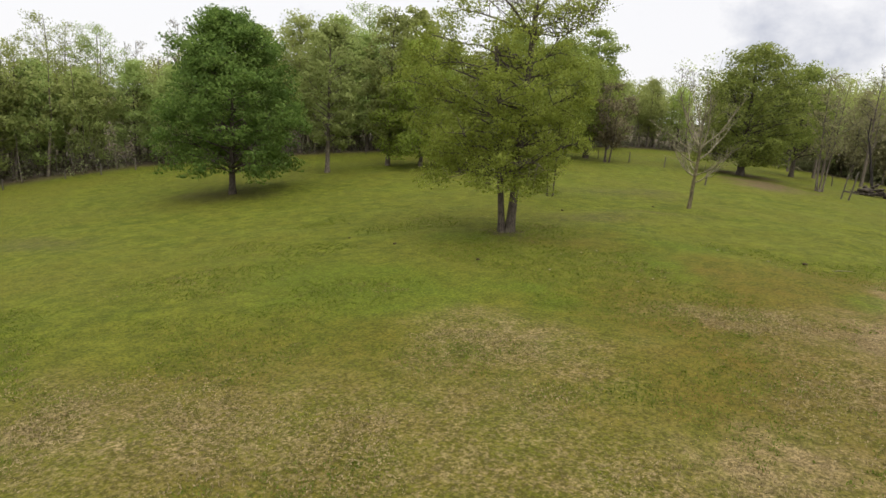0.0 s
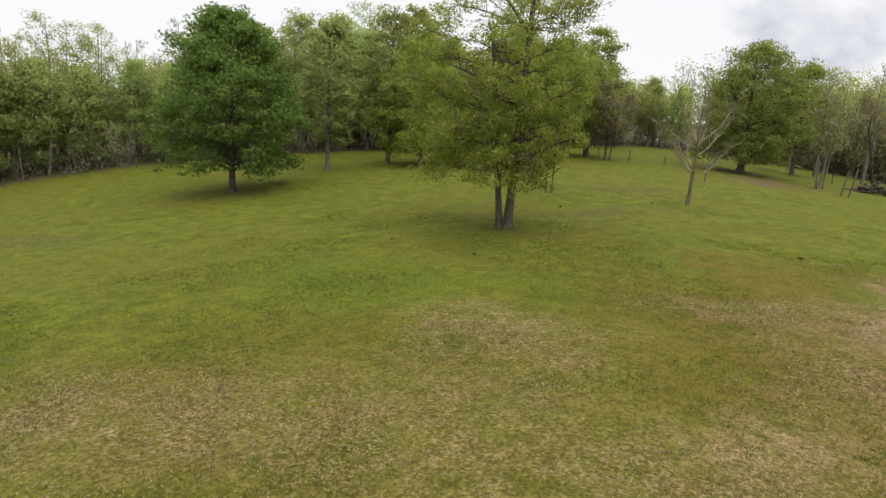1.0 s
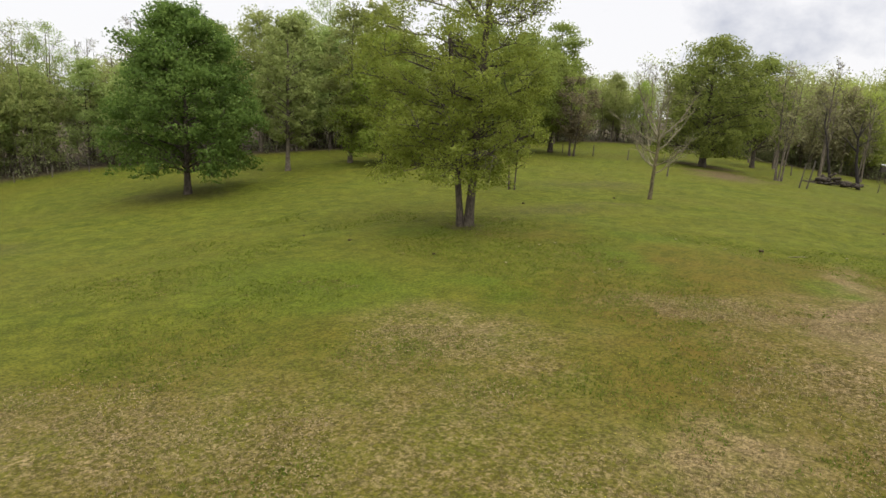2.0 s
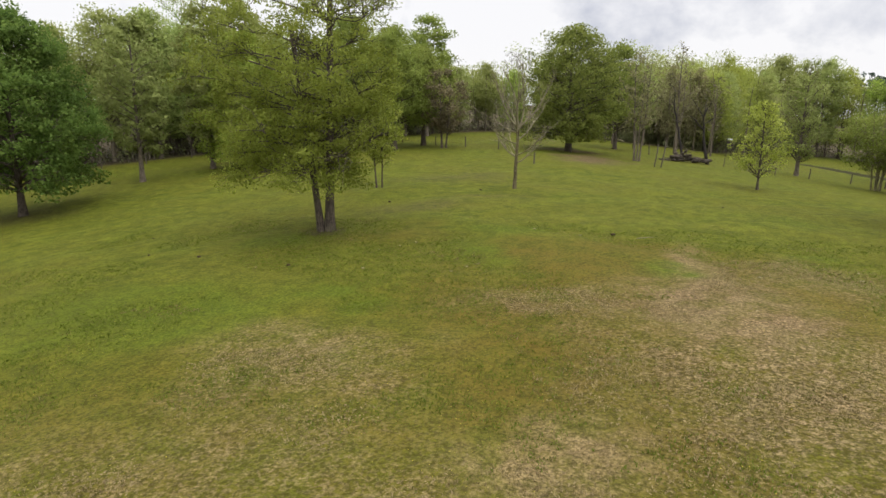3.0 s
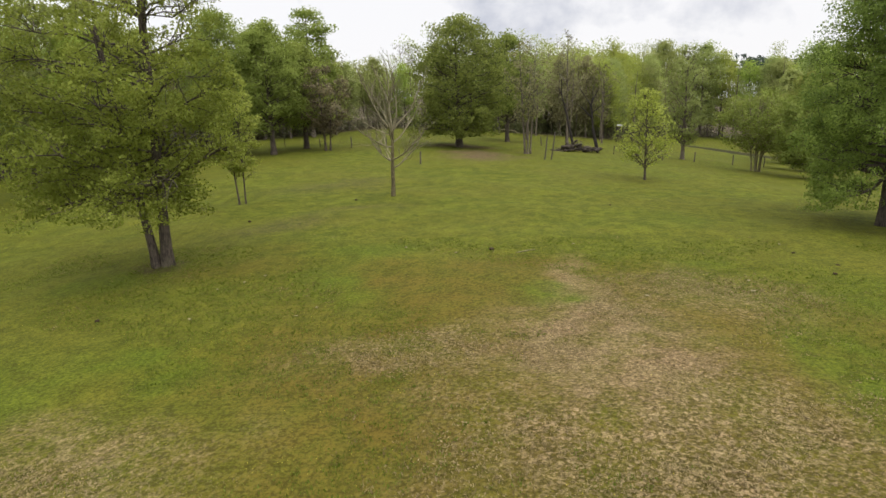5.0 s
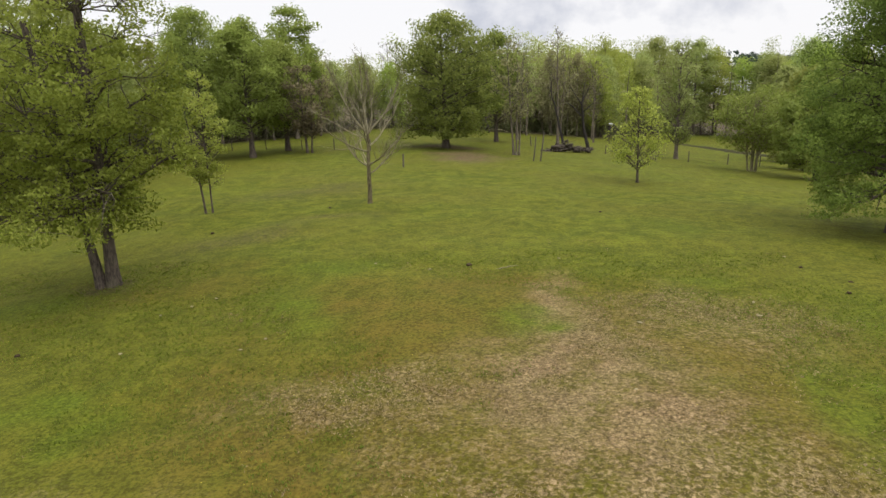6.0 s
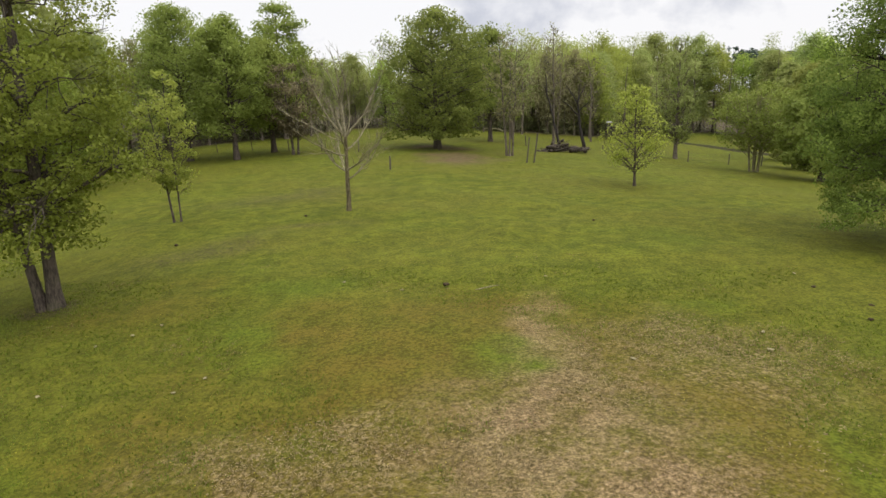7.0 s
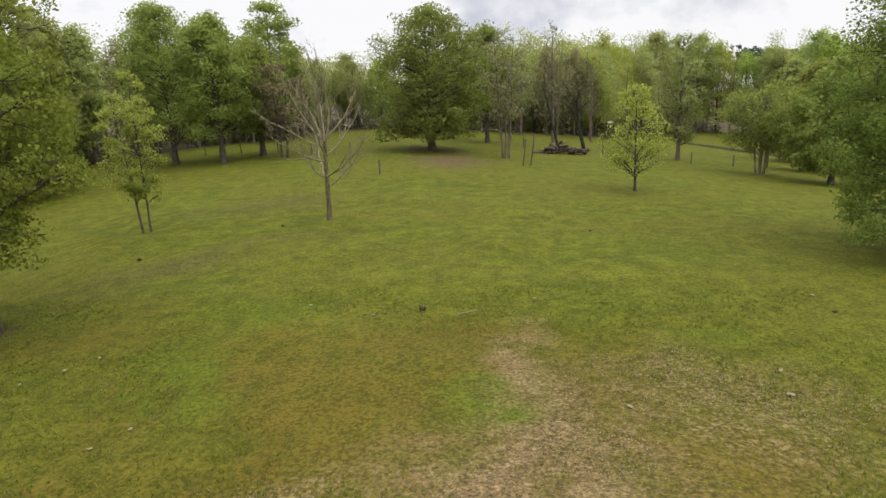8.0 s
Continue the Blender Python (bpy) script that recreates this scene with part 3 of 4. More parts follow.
def curl(rng, start, way, length, steps, rise, wobble):
    """A branch that starts along way and curls upwards."""
    pts, d = [np.array(start, float)], unit(np.array(way, float))
    for _ in range(steps - 1):
        d = unit(d + np.array([0, 0, rise / steps]) + rng.normal(size=3) * wobble)
        pts.append(pts[-1] + d * length / (steps - 1))
    return np.array(pts)


def bare_tree(seed, at):
    """A young tree with no leaves: a short trunk, lower limbs that curl up, and leaders that fan out of its top."""
    rng = np.random.default_rng(seed)
    root = tagged(new("bare_tree"), "leafless young tree with pale spreading branches", "tree")
    root.matrix_world = pose(at[0], at[1], ground_z(*at))
    stem = Tubes()
    line = curl(rng, (0, 0, -0.15), (0.02, 0, 1), 4.7, 10, 0.1, 0.025)
    stem.add(line, np.array([1.4, 1.15, 1.0, 0.98, 0.95, 0.9, 0.86, 0.8, 0.74, 0.66]) * 0.135, 9)
    trunk = part("trunk", stem.mesh("trunk", BARK_BARE), root)
    plan = [(rng.uniform(1.9, 4.3), k * 2.4 + rng.uniform(-0.3, 0.3), rng.uniform(62, 88), rng.uniform(3.2, 4.8), rng.uniform(0.045, 0.065)) for k in range(10)]
    plan += [(4.5, k * 1.26 + rng.uniform(-0.3, 0.3), rng.uniform(18, 46), rng.uniform(4.4, 5.6), rng.uniform(0.06, 0.08)) for k in range(6)]
    for z, turn, tilt, length, r in plan:
        limb = Tubes()
        foot = [np.interp(z, line[:, 2], line[:, c]) for c in range(3)]
        a = radians(tilt)
        arm = curl(rng, foot, (math.cos(turn) * math.sin(a), math.sin(turn) * math.sin(a), math.cos(a)), length, 9, 0.8 if tilt > 50 else 0.2, 0.1)
        rad = np.linspace(r, 0.014, 9)
        limb.add(arm, rad, 6)
        for _ in range(int(length * 2.6)):
            g = rng.uniform(1.6, 7.8)
            p = [np.interp(g, np.arange(9), arm[:, c]) for c in range(3)]
            d = unit(unit(arm[min(8, int(g) + 1)] - arm[int(g)]) * 0.9 + rng.normal(size=3) * 0.55 + np.array([0, 0, 0.3]))
            ln = (0.5 + 0.16 * (9 - g)) * rng.uniform(0.6, 1.2)
            sub = curl(rng, p, d, ln, 6, 0.5, 0.1)
            limb.add(sub, np.linspace(np.interp(g, np.arange(9), rad) * 0.6 + 0.003, 0.006, 6), 4)
            for _ in range(4):
                q = sub[int(rng.integers(2, 6))]
                limb.add(curl(rng, q, d + rng.normal(size=3) * 0.6 + np.array([0, 0, 0.3]), ln * rng.uniform(0.3, 0.6), 4, 0.4, 0.1), [0.008, 0.007, 0.005, 0.003], 3)
        part("limb", limb.mesh("limb", BARK_TWIG), trunk)


bare_tree(37, (-5.9, 50.4))
tree_thing("lime_green_tree", "small bright yellow-green tree with a slim dark trunk",
           grow(41, 7.6, 2.6, 1.7, ((0, 0.7), (0.2, 1.0), (0.5, 0.82), (0.8, 0.48), (1, 0.1)), 0.095, limbs=44, subs=6, per=10, leaf=0.13, rise=0.8, clump=0.13), BARK_OAK, LEAF_LIME, (13.5, 62.0))
tree_thing("broad_oak_tree", "broad mid-green oak over a bare earth patch",
           grow(43, 16.2, 6.9, 1.9, ((0, 0.72), (0.1, 0.95), (0.35, 1.0), (0.6, 0.92), (0.8, 0.72), (0.92, 0.48), (1, 0.2)), 0.42, limbs=84, subs=8, per=34, leaf=0.22, rise=0.4, clump=0.11, thin=0.3, spread=(0.6, 1.08), offset=(0.6, 0), droop=0.12, gaps=0.06), BARK_OAK, LEAF_BROAD, (-4.7, 91))
tree_thing("field_edge_tree", "tall green tree whose branch tips hang low over the grass",
           grow(47, 16.0, 5.7, 1.9, ((0, 0.8), (0.12, 1.0), (0.3, 0.95), (0.45, 0.78), (0.7, 0.52), (1, 0.3)), 0.3, limbs=84, subs=10, per=105, leaf=0.1, rise=0.3, clump=0.10, thin=0.35, spread=(0.55, 1.12), droop=0.16, start=0.16, gnarl=0.04, gaps=0.08), BARK_OAK, LEAF_EDGE, (22.6, 43.4))
for seed, H, r, at in ((53, 17.0, 3.4, (-45.6, 57.5)), (59, 18.8, 3.6, (-42.4, 65.1))):
    tree_thing("slim_tree", "tall slim tree with grey-green young leaves",
               grow(seed, H, r, 3.3, TALL, 0.26, limbs=48, subs=5, per=24, leaf=0.27, rise=0.5, clump=0.16, thin=0.3), BARK_GREY, LEAF_SLIM, at, group="slim trees in the pasture")
tree_thing("wood_edge_tree", "tall green tree at the edge of the wood",
           grow(61, 21, 4.2, 3.2, TALL, 0.32, limbs=44, subs=5, per=28, leaf=0.34, rise=0.45, clump=0.16), BARK_GREY, LEAF_SOFT, (-48.9, 81.4))
tree_thing("rusty_budding_tree", "small brownish budding tree with several stems",
           grow(67, 10.2, 3.0, 2.2, VASE, 0.15, limbs=34, subs=5, per=12, leaf=0.22, rise=0.7, clump=0.16, stems=((-0.2, 0, -0.6, 0, 1), (0.3, 0.2, 1.0, 0.3, 0.9)), twigs=2), BARK_OAK, LEAF_RUST, (-20.6, 84.5))
for seed, H, r, at in ((71, 13.2, 4.0, (-24.5, 88.3)), (73, 15.4, 5.0, (-26.7, 82.3)), (79, 17.0, 6.2, (-33.1, 83.9))):
    tree_thing("fence_side_tree", "full green tree beside the fence at the wood",
               grow(seed, H, r, 3.4, OAKISH, 0.33, limbs=62, subs=7, per=36, leaf=0.2, rise=0.4, clump=0.16, spread=(0.6, 1.08)), BARK_OAK, LEAF_FENCE, at, group="trees beside the fence")
tree_thing("tree_behind_oak", "bright green tree standing close behind the broad oak",
           grow(82, 16.2, 5.4, 4.0, OAKISH, 0.3, limbs=50, subs=6, per=26, leaf=0.26, rise=0.45, clump=0.14, thin=0.3), BARK_OAK, LEAF_BROAD, (1.4, 106.0))
tree_thing("tall_back_tree", "tall green tree rising behind the fence-side trees",
           grow(81, 20.0, 5.2, 4.0, TALL, 0.3, limbs=54, subs=6, per=26, leaf=0.3, rise=0.6, clump=0.15, thin=0.15), BARK_GREY, LEAF_FENCE, (-29.8, 108.1))
tree_thing("grey_tree", "thin grey tree with several stems and few leaves",
           grow(83, 13.6, 3.0, 4.0, VASE, 0.13, limbs=36, subs=5, per=5, leaf=0.22, rise=0.9, stems=((-0.3, 0, -1.0, 0, 1), (0.3, 0.1, 1.0, 0.2, 0.95), (0, -0.3, 0.2, -0.6, 0.8)), twigs=2), BARK_GREY, LEAF_BUD, (4.1, 84.0), limbs_apart=True)
tree_thing("bare_tall_tree", "tall leafless grey tree at the edge of the wood",
           grow(85, 18.0, 2.8, 6.0, TALL, 0.22, limbs=34, subs=6, per=1, leaf=0.25, rise=0.9, twigs=3, thin=0.0), BARK_GREY, LEAF_BUD, (11.2, 115.7))
tree_thing("bare_tall_tree", "tall leafless grey tree at the edge of the wood",
           grow(86, 15.5, 3.2, 5.0, VASE, 0.22, limbs=34, subs=6, per=1, leaf=0.25, rise=0.9, twigs=3, thin=0.0), BARK_GREY, LEAF_BUD, (4.6, 113.7))
tree_thing("budding_tree", "tall grey-green budding tree behind the fence",
           grow(89, 15.4, 3.4, 2.6, TALL, 0.26, limbs=44, subs=6, per=14, gnarl=0.06, leaf=0.24, rise=1.2, clump=0.15, thin=0.5, twigs=2, gaps=0.15), BARK_GREY, LEAF_SLIM, (25.5, 97.8))
tree_thing("many_stemmed_tree", "low green tree fanning out from many pale stems",
           grow(97, 9.0, 4.8, 3.0, VASE, 0.10, limbs=54, subs=7, per=17, leaf=0.19, gaps=0.2, rise=0.9, clump=0.12,
                stems=((-0.45, 0, -1.3, 0, 1), (0.45, 0.1, 1.3, 0.2, 1), (0.15, 0.3, 0.5, 1.0, 0.95), (-0.2, -0.3, -0.5, -0.9, 0.9), (0.2, -0.2, 0.6, -0.8, 0.9), (-0.1, 0.1, -0.2, 0.3, 1)), start=0.12), BARK_PALE, LEAF_FRESH, (30, 83.1))
for seed, H, r, at in ((101, 11.0, 4.2, (33.1, 75.0)), (103, 12.5, 4.6, (39.6, 92.5))):
    tree_thing("dark_trunk_tree", "green tree with a dark trunk on the slope",
               grow(seed, H, r, 1.7, OAKISH, 0.25, limbs=56, subs=6, per=30, leaf=0.24, rise=0.3, clump=0.13, droop=0.1), BARK_OAK, LEAF_FENCE, at, group="trees on the slope")
tree_thing("slope_tree", "green tree beyond the fence on the slope",
           grow(107, 14, 4.2, 2.0, OAKISH, 0.26, limbs=44, subs=5, per=24, leaf=0.34, rise=0.35, clump=0.16), BARK_OAK, LEAF_SOFT, (44.7, 111.3))


# ---- dead trees, brush pile, posts and fence ----
def dead_tree(seed, at, H, lean, arms, r):
    rng = np.random.default_rng(seed)
    root = tagged(new("dead_tree"), "dark broken dead tree standing in a brush pile", "dead tree", "dead trees at the brush pile")
    root.matrix_world = pose(at[0], at[1], ground_z(*at))
    t = Tubes()
    line = bend(rng, np.array([0, 0, -0.2]), np.array([lean[0], lean[1], H]), 12, 0, 0.10)
    t.add(line, np.linspace(r * 1.25, r * 0.32, 12), 8)
    trunk = part("trunk", t.mesh("trunk", BARK_DEAD), root)
    for z, dx, dy, dz, ra in arms:
        b = Tubes()
        foot = np.array([np.interp(z, line[:, 2], line[:, c]) for c in range(3)])
        b.add(bend(rng, foot, foot + np.array([dx, dy, dz]), 7, 0.15, 0.07), np.linspace(ra, ra * 0.35, 7), 6)
        part("limb", b.mesh("limb", BARK_DEAD), trunk)


dead_tree(1, (10.7, 95.5), 9.6, (-1.9, 0.3), ((7.5, -0.5, 0.2, 1.0, 0.05), (5.0, 0.5, 0.1, 0.8, 0.05)), 0.16)
dead_tree(2, (13.9, 96.2), 7.6, (-0.9, 0.2), ((4.6, -2.1, 0.1, 2.0, 0.12), (6.2, -1.6, 0.2, 2.6, 0.10), (6.4, 1.0, 0.2, 2.2, 0.10), (5.2, 1.3, -0.3, 1.4, 0.08), (7.2, 0.3, 0.5, 2.0, 0.07)), 0.21)


def brush_pile():
    rng = np.random.default_rng(9)
    root = tagged(new("brush_pile"), "dark heap of cut logs and dead branches on the grass", "brush pile")
    root.matrix_world = pose(10.7, 94.3, ground_z(10.7, 94.3), 0, 0, 14)
    heap = Tubes()
    for k in range(40):
        x = rng.uniform(-3.0, 3.0)
        top = 1.3 * max(0.12, 1 - abs(x + 0.2) / 3.3)
        a, ln = rng.uniform(0, math.pi), rng.uniform(0.7, 1.9)
        c = np.array([x, rng.uniform(-0.6, 0.6), rng.uniform(0.1, 1.0) * top])
        d = np.array([math.cos(a) * ln / 2, math.sin(a) * ln / 2 * 0.6, rng.normal() * 0.14])
        log = Tubes()
        r = rng.uniform(0.09, 0.22)
        ends = bend(rng, c - d, c + d, 5, 0.03, 0.02)
        ends[:, 2] = np.maximum(ends[:, 2], r * 0.6)
        line = np.vstack([ends[:1], ends, ends[-1:]])
        log.add(line + np.linspace(0, 1e-3, 7)[:, None], np.array([0.01, 1, 1.05, 1, 0.95, 0.9, 0.01]) * r, 7)
        part("log", log.mesh("log", BRUSH), root)
    for k in range(130):
        x = rng.uniform(-3.3, 3.3)
        top = 1.4 * max(0.1, 1 - abs(x + 0.2) / 3.5)
        a, ln = rng.uniform(0, 6.28), rng.uniform(0.4, 1.3)
        c = np.array([x, rng.uniform(-0.8, 0.8), rng.uniform(0.05, 1.0) * top])
        heap.add(bend(rng, c, c + np.array([math.cos(a) * ln, math.sin(a) * ln, rng.uniform(-0.15, 0.3)]), 4, 0.04, 0.03), [0.03, 0.025, 0.018, 0.008], 4)
    tagged(part("twig_heap", heap.mesh("twig_heap", BRUSH), root), kind="stuff")


brush_pile()


def post_mesh(seed, H, r, lean=0.0):
    rng = np.random.default_rng(seed)
    t = Tubes()
    z = np.array([-0.2, 0, H * 0.4, H * 0.8, H * 0.98, H, H + 0.004])
    line = np.column_stack([lean * np.maximum(z, 0) + rng.normal(size=7) * 0.008, rng.normal(size=7) * 0.008, z])
    t.add(line, np.array([1.1, 1.08, 1.0, 0.96, 0.92, 0.75, 0.02]) * r, 8)
    return t.mesh("post", POST_WOOD)


def single_post(name, label, at, me, turn=0.0):
    ob = tagged(new(name, me), label, "post")
    ob.matrix_world = pose(at[0], at[1], ground_z(*at), 0, 0, turn)


single_post("leaning_pole", "slim weathered pole leaning beside its twin in the grass", (5.8, 76.6), post_mesh(3, 2.6, 0.07, 0.10))
single_post("leaning_pole", "slim weathered pole leaning beside its twin in the grass", (6.5, 76.9), post_mesh(4, 3.0, 0.075, 0.13))
single_post("short_post", "short dark wooden post alone in the grass", (-6.7, 69.3), post_mesh(5, 1.25, 0.08, 0.02))
single_post("short_post", "short pale wooden post at the foot of the oak", (-4.2, 88.1), post_mesh(6, 0.9, 0.07))


def fence(places, wires, seed, label):
    """Posts along a line with wires from post to post."""
    rng = np.random.default_rng(seed)
    root = tagged(new("fence"), label, "fence")
    root.matrix_world = pose(places[0][0], places[0][1], ground_z(*places[0]))
    kinds = [post_mesh(seed * 10 + k, 1.2 + 0.08 * k, 0.055 + 0.008 * k, rng.uniform(-0.05, 0.05)) for k in range(4)]
    feet = []
    for (x0, y0), (x1, y1) in zip(places, places[1:]):
        n = max(1, round(math.hypot(x1 - x0, y1 - y0) / 4.6))
        feet += [(x0 + (x1 - x0) * k / n, y0 + (y1 - y0) * k / n) for k in range(n)]
    feet.append(places[-1])
    base = root.matrix_world.translation
    feet = [(x + rng.normal() * 0.12, y + rng.normal() * 0.12) for x, y in feet]
    for x, y in feet:
        p = part("post", kinds[int(rng.integers(4))], root)
        p.location = (x - base.x, y - base.y, ground_z(x, y) - base.z)
    for h in wires:
        w = Tubes()
        line = []
        for (x0, y0), (x1, y1) in zip(feet, feet[1:]):
            for f in (0, 0.5):
                x, y = x0 + (x1 - x0) * f, y0 + (y1 - y0) * f
                line.append((x - base.x, y - base.y, ground_z(x, y) - base.z + h - (0.03 if f else 0)))
        w.add(line, np.full(len(line), 0.006), 4)
        part("wire", w.mesh("wire", WIRE), root)


fence([(-80, 19), (-78, 40), (-77.4, 46.8), (-74.2, 54), (-61, 68.5), (-53.1, 75.7), (-46.1, 86.7), (-37.9, 91.8), (-28.8, 91.5), (-22.9, 88.8), (-13.5, 85.8)], (0.45, 0.8, 1.12), 3, "weathered wooden post fence with wire along the wood")
fence([(6.6, 101.2), (16.1, 95.5), (21.2, 90.5), (26.1, 93.1), (31, 93.3), (35.4, 95.4), (43.7, 97.4), (53, 90.7)], (0.45, 0.8, 1.12), 4, "weathered wooden post fence with wire behind the brush pile")


def earth_bank(ax, ay, bx, by):
    """A low crooked ridge of earth across the grass behind the fence. Its dark colour paints the bank's shadow band."""
    rng = np.random.default_rng(19)
    n, m = 48, 9
    f, g = np.meshgrid(np.linspace(0, 1, n), np.linspace(-1, 1, m), indexing="ij")
    ux, uy = np.array([bx - ax, by - ay]) / math.hypot(bx - ax, by - ay)
    sway = np.repeat(np.convolve(rng.normal(size=n + 6), np.ones(7) / 7, "valid")[:, None], m, 1) * 1.1
    x = ax + (bx - ax) * f - uy * (g * 0.9 + sway)
    y = ay + (by - ay) * f + ux * (g * 0.9 + sway)
    z = ground_z(x, y) - 0.06 + 0.5 * np.exp(-(g / 0.5) ** 2) * np.sin(np.pi * np.clip(f, 0.02, 0.98)) ** 0.4 + rng.normal(size=f.shape) * 0.035
    i, j = np.meshgrid(np.arange(n - 1), np.arange(m - 1), indexing="ij")
    faces = np.stack([i * m + j, (i + 1) * m + j, (i + 1) * m + j + 1, i * m + j + 1], -1).reshape(-1, 4)
    me = mesh_from("earth_bank", np.stack([x, y, z], -1).reshape(-1, 3), faces, plain_material("shaded_bank_earth", (0.022, 0.022, 0.009), (0.05, 0.047, 0.019), 3), True)
    tagged(new("earth_bank", me), "low earth bank across the grass behind the fence, coloured dark for its shadow", "earth bank", kind="structure")


earth_bank(37.5, 146.0, 51.5, 117.0)


def low_shed():
    """A small open shelter far behind the fence."""
    root = tagged(new("field_shelter"), "small dark open shelter with a pale sheet roof", "shelter")
    root.matrix_world = pose(22.6, 134.0, ground_z(22.6, 134.0), 0, 0, 8)
    for k, (x, y) in enumerate(((-0.55, -0.4), (0.55, -0.4), (-0.55, 0.4), (0.55, 0.4))):
        t = Tubes()
        t.add([(x, y, -0.2), (x, y, 1.5), (x, y, 3.2 + 0.15 * y)], [0.045, 0.045, 0.04], 6)
        part("post", t.mesh("post", SHED_WALL), root)
    for name, at, size, material in (("roof", pose(0, 0, 3.3, 8), (1.0, 0.9, 0.05), SHED_ROOF), ("box", pose(0, 0, 2.5), (1.0, 0.7, 0.9), SHED_WALL)):
        bm = bmesh.new()
        bmesh.ops.create_cube(bm, size=1.0, matrix=at @ Matrix.Diagonal((*size, 1)))
        bmesh.ops.bevel(bm, geom=bm.edges[:], offset=0.012, segments=1, affect="EDGES")
        me = bpy.data.meshes.new(name)
        bm.to_mesh(me), bm.free()
        me.materials.append(material)
        part(name, me, root)


low_shed()


# ---- small things on the grass ----
def lump_mesh(name, seed, size, flat, material):
    bm = bmesh.new()
    bmesh.ops.create_icosphere(bm, subdivisions=3, radius=1.0)
    noise.seed_set(seed)
    for v in bm.verts:
        v.co *= 1 + 0.42 * noise.noise(v.co * 1.6 + Vector((seed * 3.1, 0, 0))) + 0.16 * noise.noise(v.co * 4.5)
        v.co.x, v.co.y, v.co.z = v.co.x * size, v.co.y * size * 0.75, v.co.z * size * flat
    me = bpy.data.meshes.new(name)
    bm.to_mesh(me), bm.free()
    me.materials.append(material)
    me.polygons.foreach_set("use_smooth", np.ones(len(me.polygons), bool))
    return me


rng = np.random.default_rng(15)
clods = [lump_mesh("clod", k, 0.11, 0.5, CLOD) for k in range(3)]
for x, y, size in ((-22.1, 29.7, 0.9), (-18.6, 29.1, 1.3), (1.5, 35.5, 1.15), (14.7, 35.4, 0.9), (15.6, 33.4, 1.0), (14.9, 32.1, 0.8), (-13.6, 43.6, 1.1), (-10, 44.3, 1.2), (-8.3, 49.3, 0.9), (-12.8, 27.6, 0.9), (-24.9, 33.5, 0.7), (8.5, 47.1, 0.8)):
    ob = tagged(new("dung_clod", clods[int(rng.integers(3))]), "dark lump of old dung on the short grass", "dung", "dung clods in the pasture")
    ob.matrix_world = pose(x, y, ground_z(x, y) + 0.03, 0, 0, rng.uniform(0, 360)) @ Matrix.Diagonal((size, size, size, 1))
stones = [lump_mesh("stone", 10 + k, 0.09, 0.2, PALE_STONE) for k in range(3)]
for x, y, size in ((6.2, 24.3, 2.2), (-8.1, 32.2, 0.9), (-4.5, 28, 0.8), (-8.7, 31.4, 1.0), (-9.5, 30.6, 0.9), (11.3, 30.9, 1.0), (5.3, 36.5, 0.9), (7.6, 51.3, 0.9), (9.4, 37.5, 0.9), (11, 29.6, 1.0), (-0.1, 35, 0.9),
                   (-2.6, 36.1, 0.8), (11.7, 40.3, 1.1), (7.2, 28.9, 1.0), (-3.7, 32.6, 0.7), (-9, 27.3, 0.9), (-13.8, 24.1, 0.9), (-9.9, 21.7, 0.8), (14.8, 37.2, 1.0), (-5, 27.2, 0.7), (13.3, 24.7, 0.9)):
    ob = tagged(new("pale_stone", stones[int(rng.integers(3))]), "small pale flat stone lying in the grass", "stone", "pale stones in the pasture")
    ob.matrix_world = pose(x, y, ground_z(x, y) + 0.015, 0, 0, rng.uniform(0, 360)) @ Matrix.Diagonal((size, size * rng.uniform(0.6, 1), size, 1))
ob = tagged(new("dried_dung_pat", lump_mesh("dried_dung_pat", 31, 0.3, 0.12, plain_material("dried_dung", (0.14, 0.092, 0.048), (0.25, 0.17, 0.095), 9))), "flat tan pat of dried dung on worn ground", "dung")
ob.matrix_world = pose(8.2, 24.2, ground_z(8.2, 24.2) + 0.01, 0, 0, 30)
t = Tubes()
t.add(bend(rng, np.array([-0.45, -0.2, 0.03]), np.array([0.45, 0.25, 0.05]), 7, 0.02, 0.015), [0.01, 0.022, 0.025, 0.022, 0.02, 0.016, 0.006], 6)
ob = tagged(new("fallen_stick", t.mesh("fallen_stick", BARK_PALE)), "pale dry stick lying on the grass", "stick")
ob.matrix_world = pose(3.1, 35.0, ground_z(3.1, 35.0))
t = Tubes()
t.add(bend(rng, np.array([-2.2, 0, 0.5]), np.array([2.0, 0.3, 0.25]), 8, 0.1, 0.03), [0.02, 0.11, 0.13, 0.13, 0.12, 0.11, 0.09, 0.02], 8)
ob = tagged(new("fallen_log", t.mesh("fallen_log", BARK_PALE)), "pale barkless fallen log behind the grey tree", "log")
ob.matrix_world = pose(1.5, 128.0, ground_z(1.5, 128.0) + 0.02, 0, 6, -20)

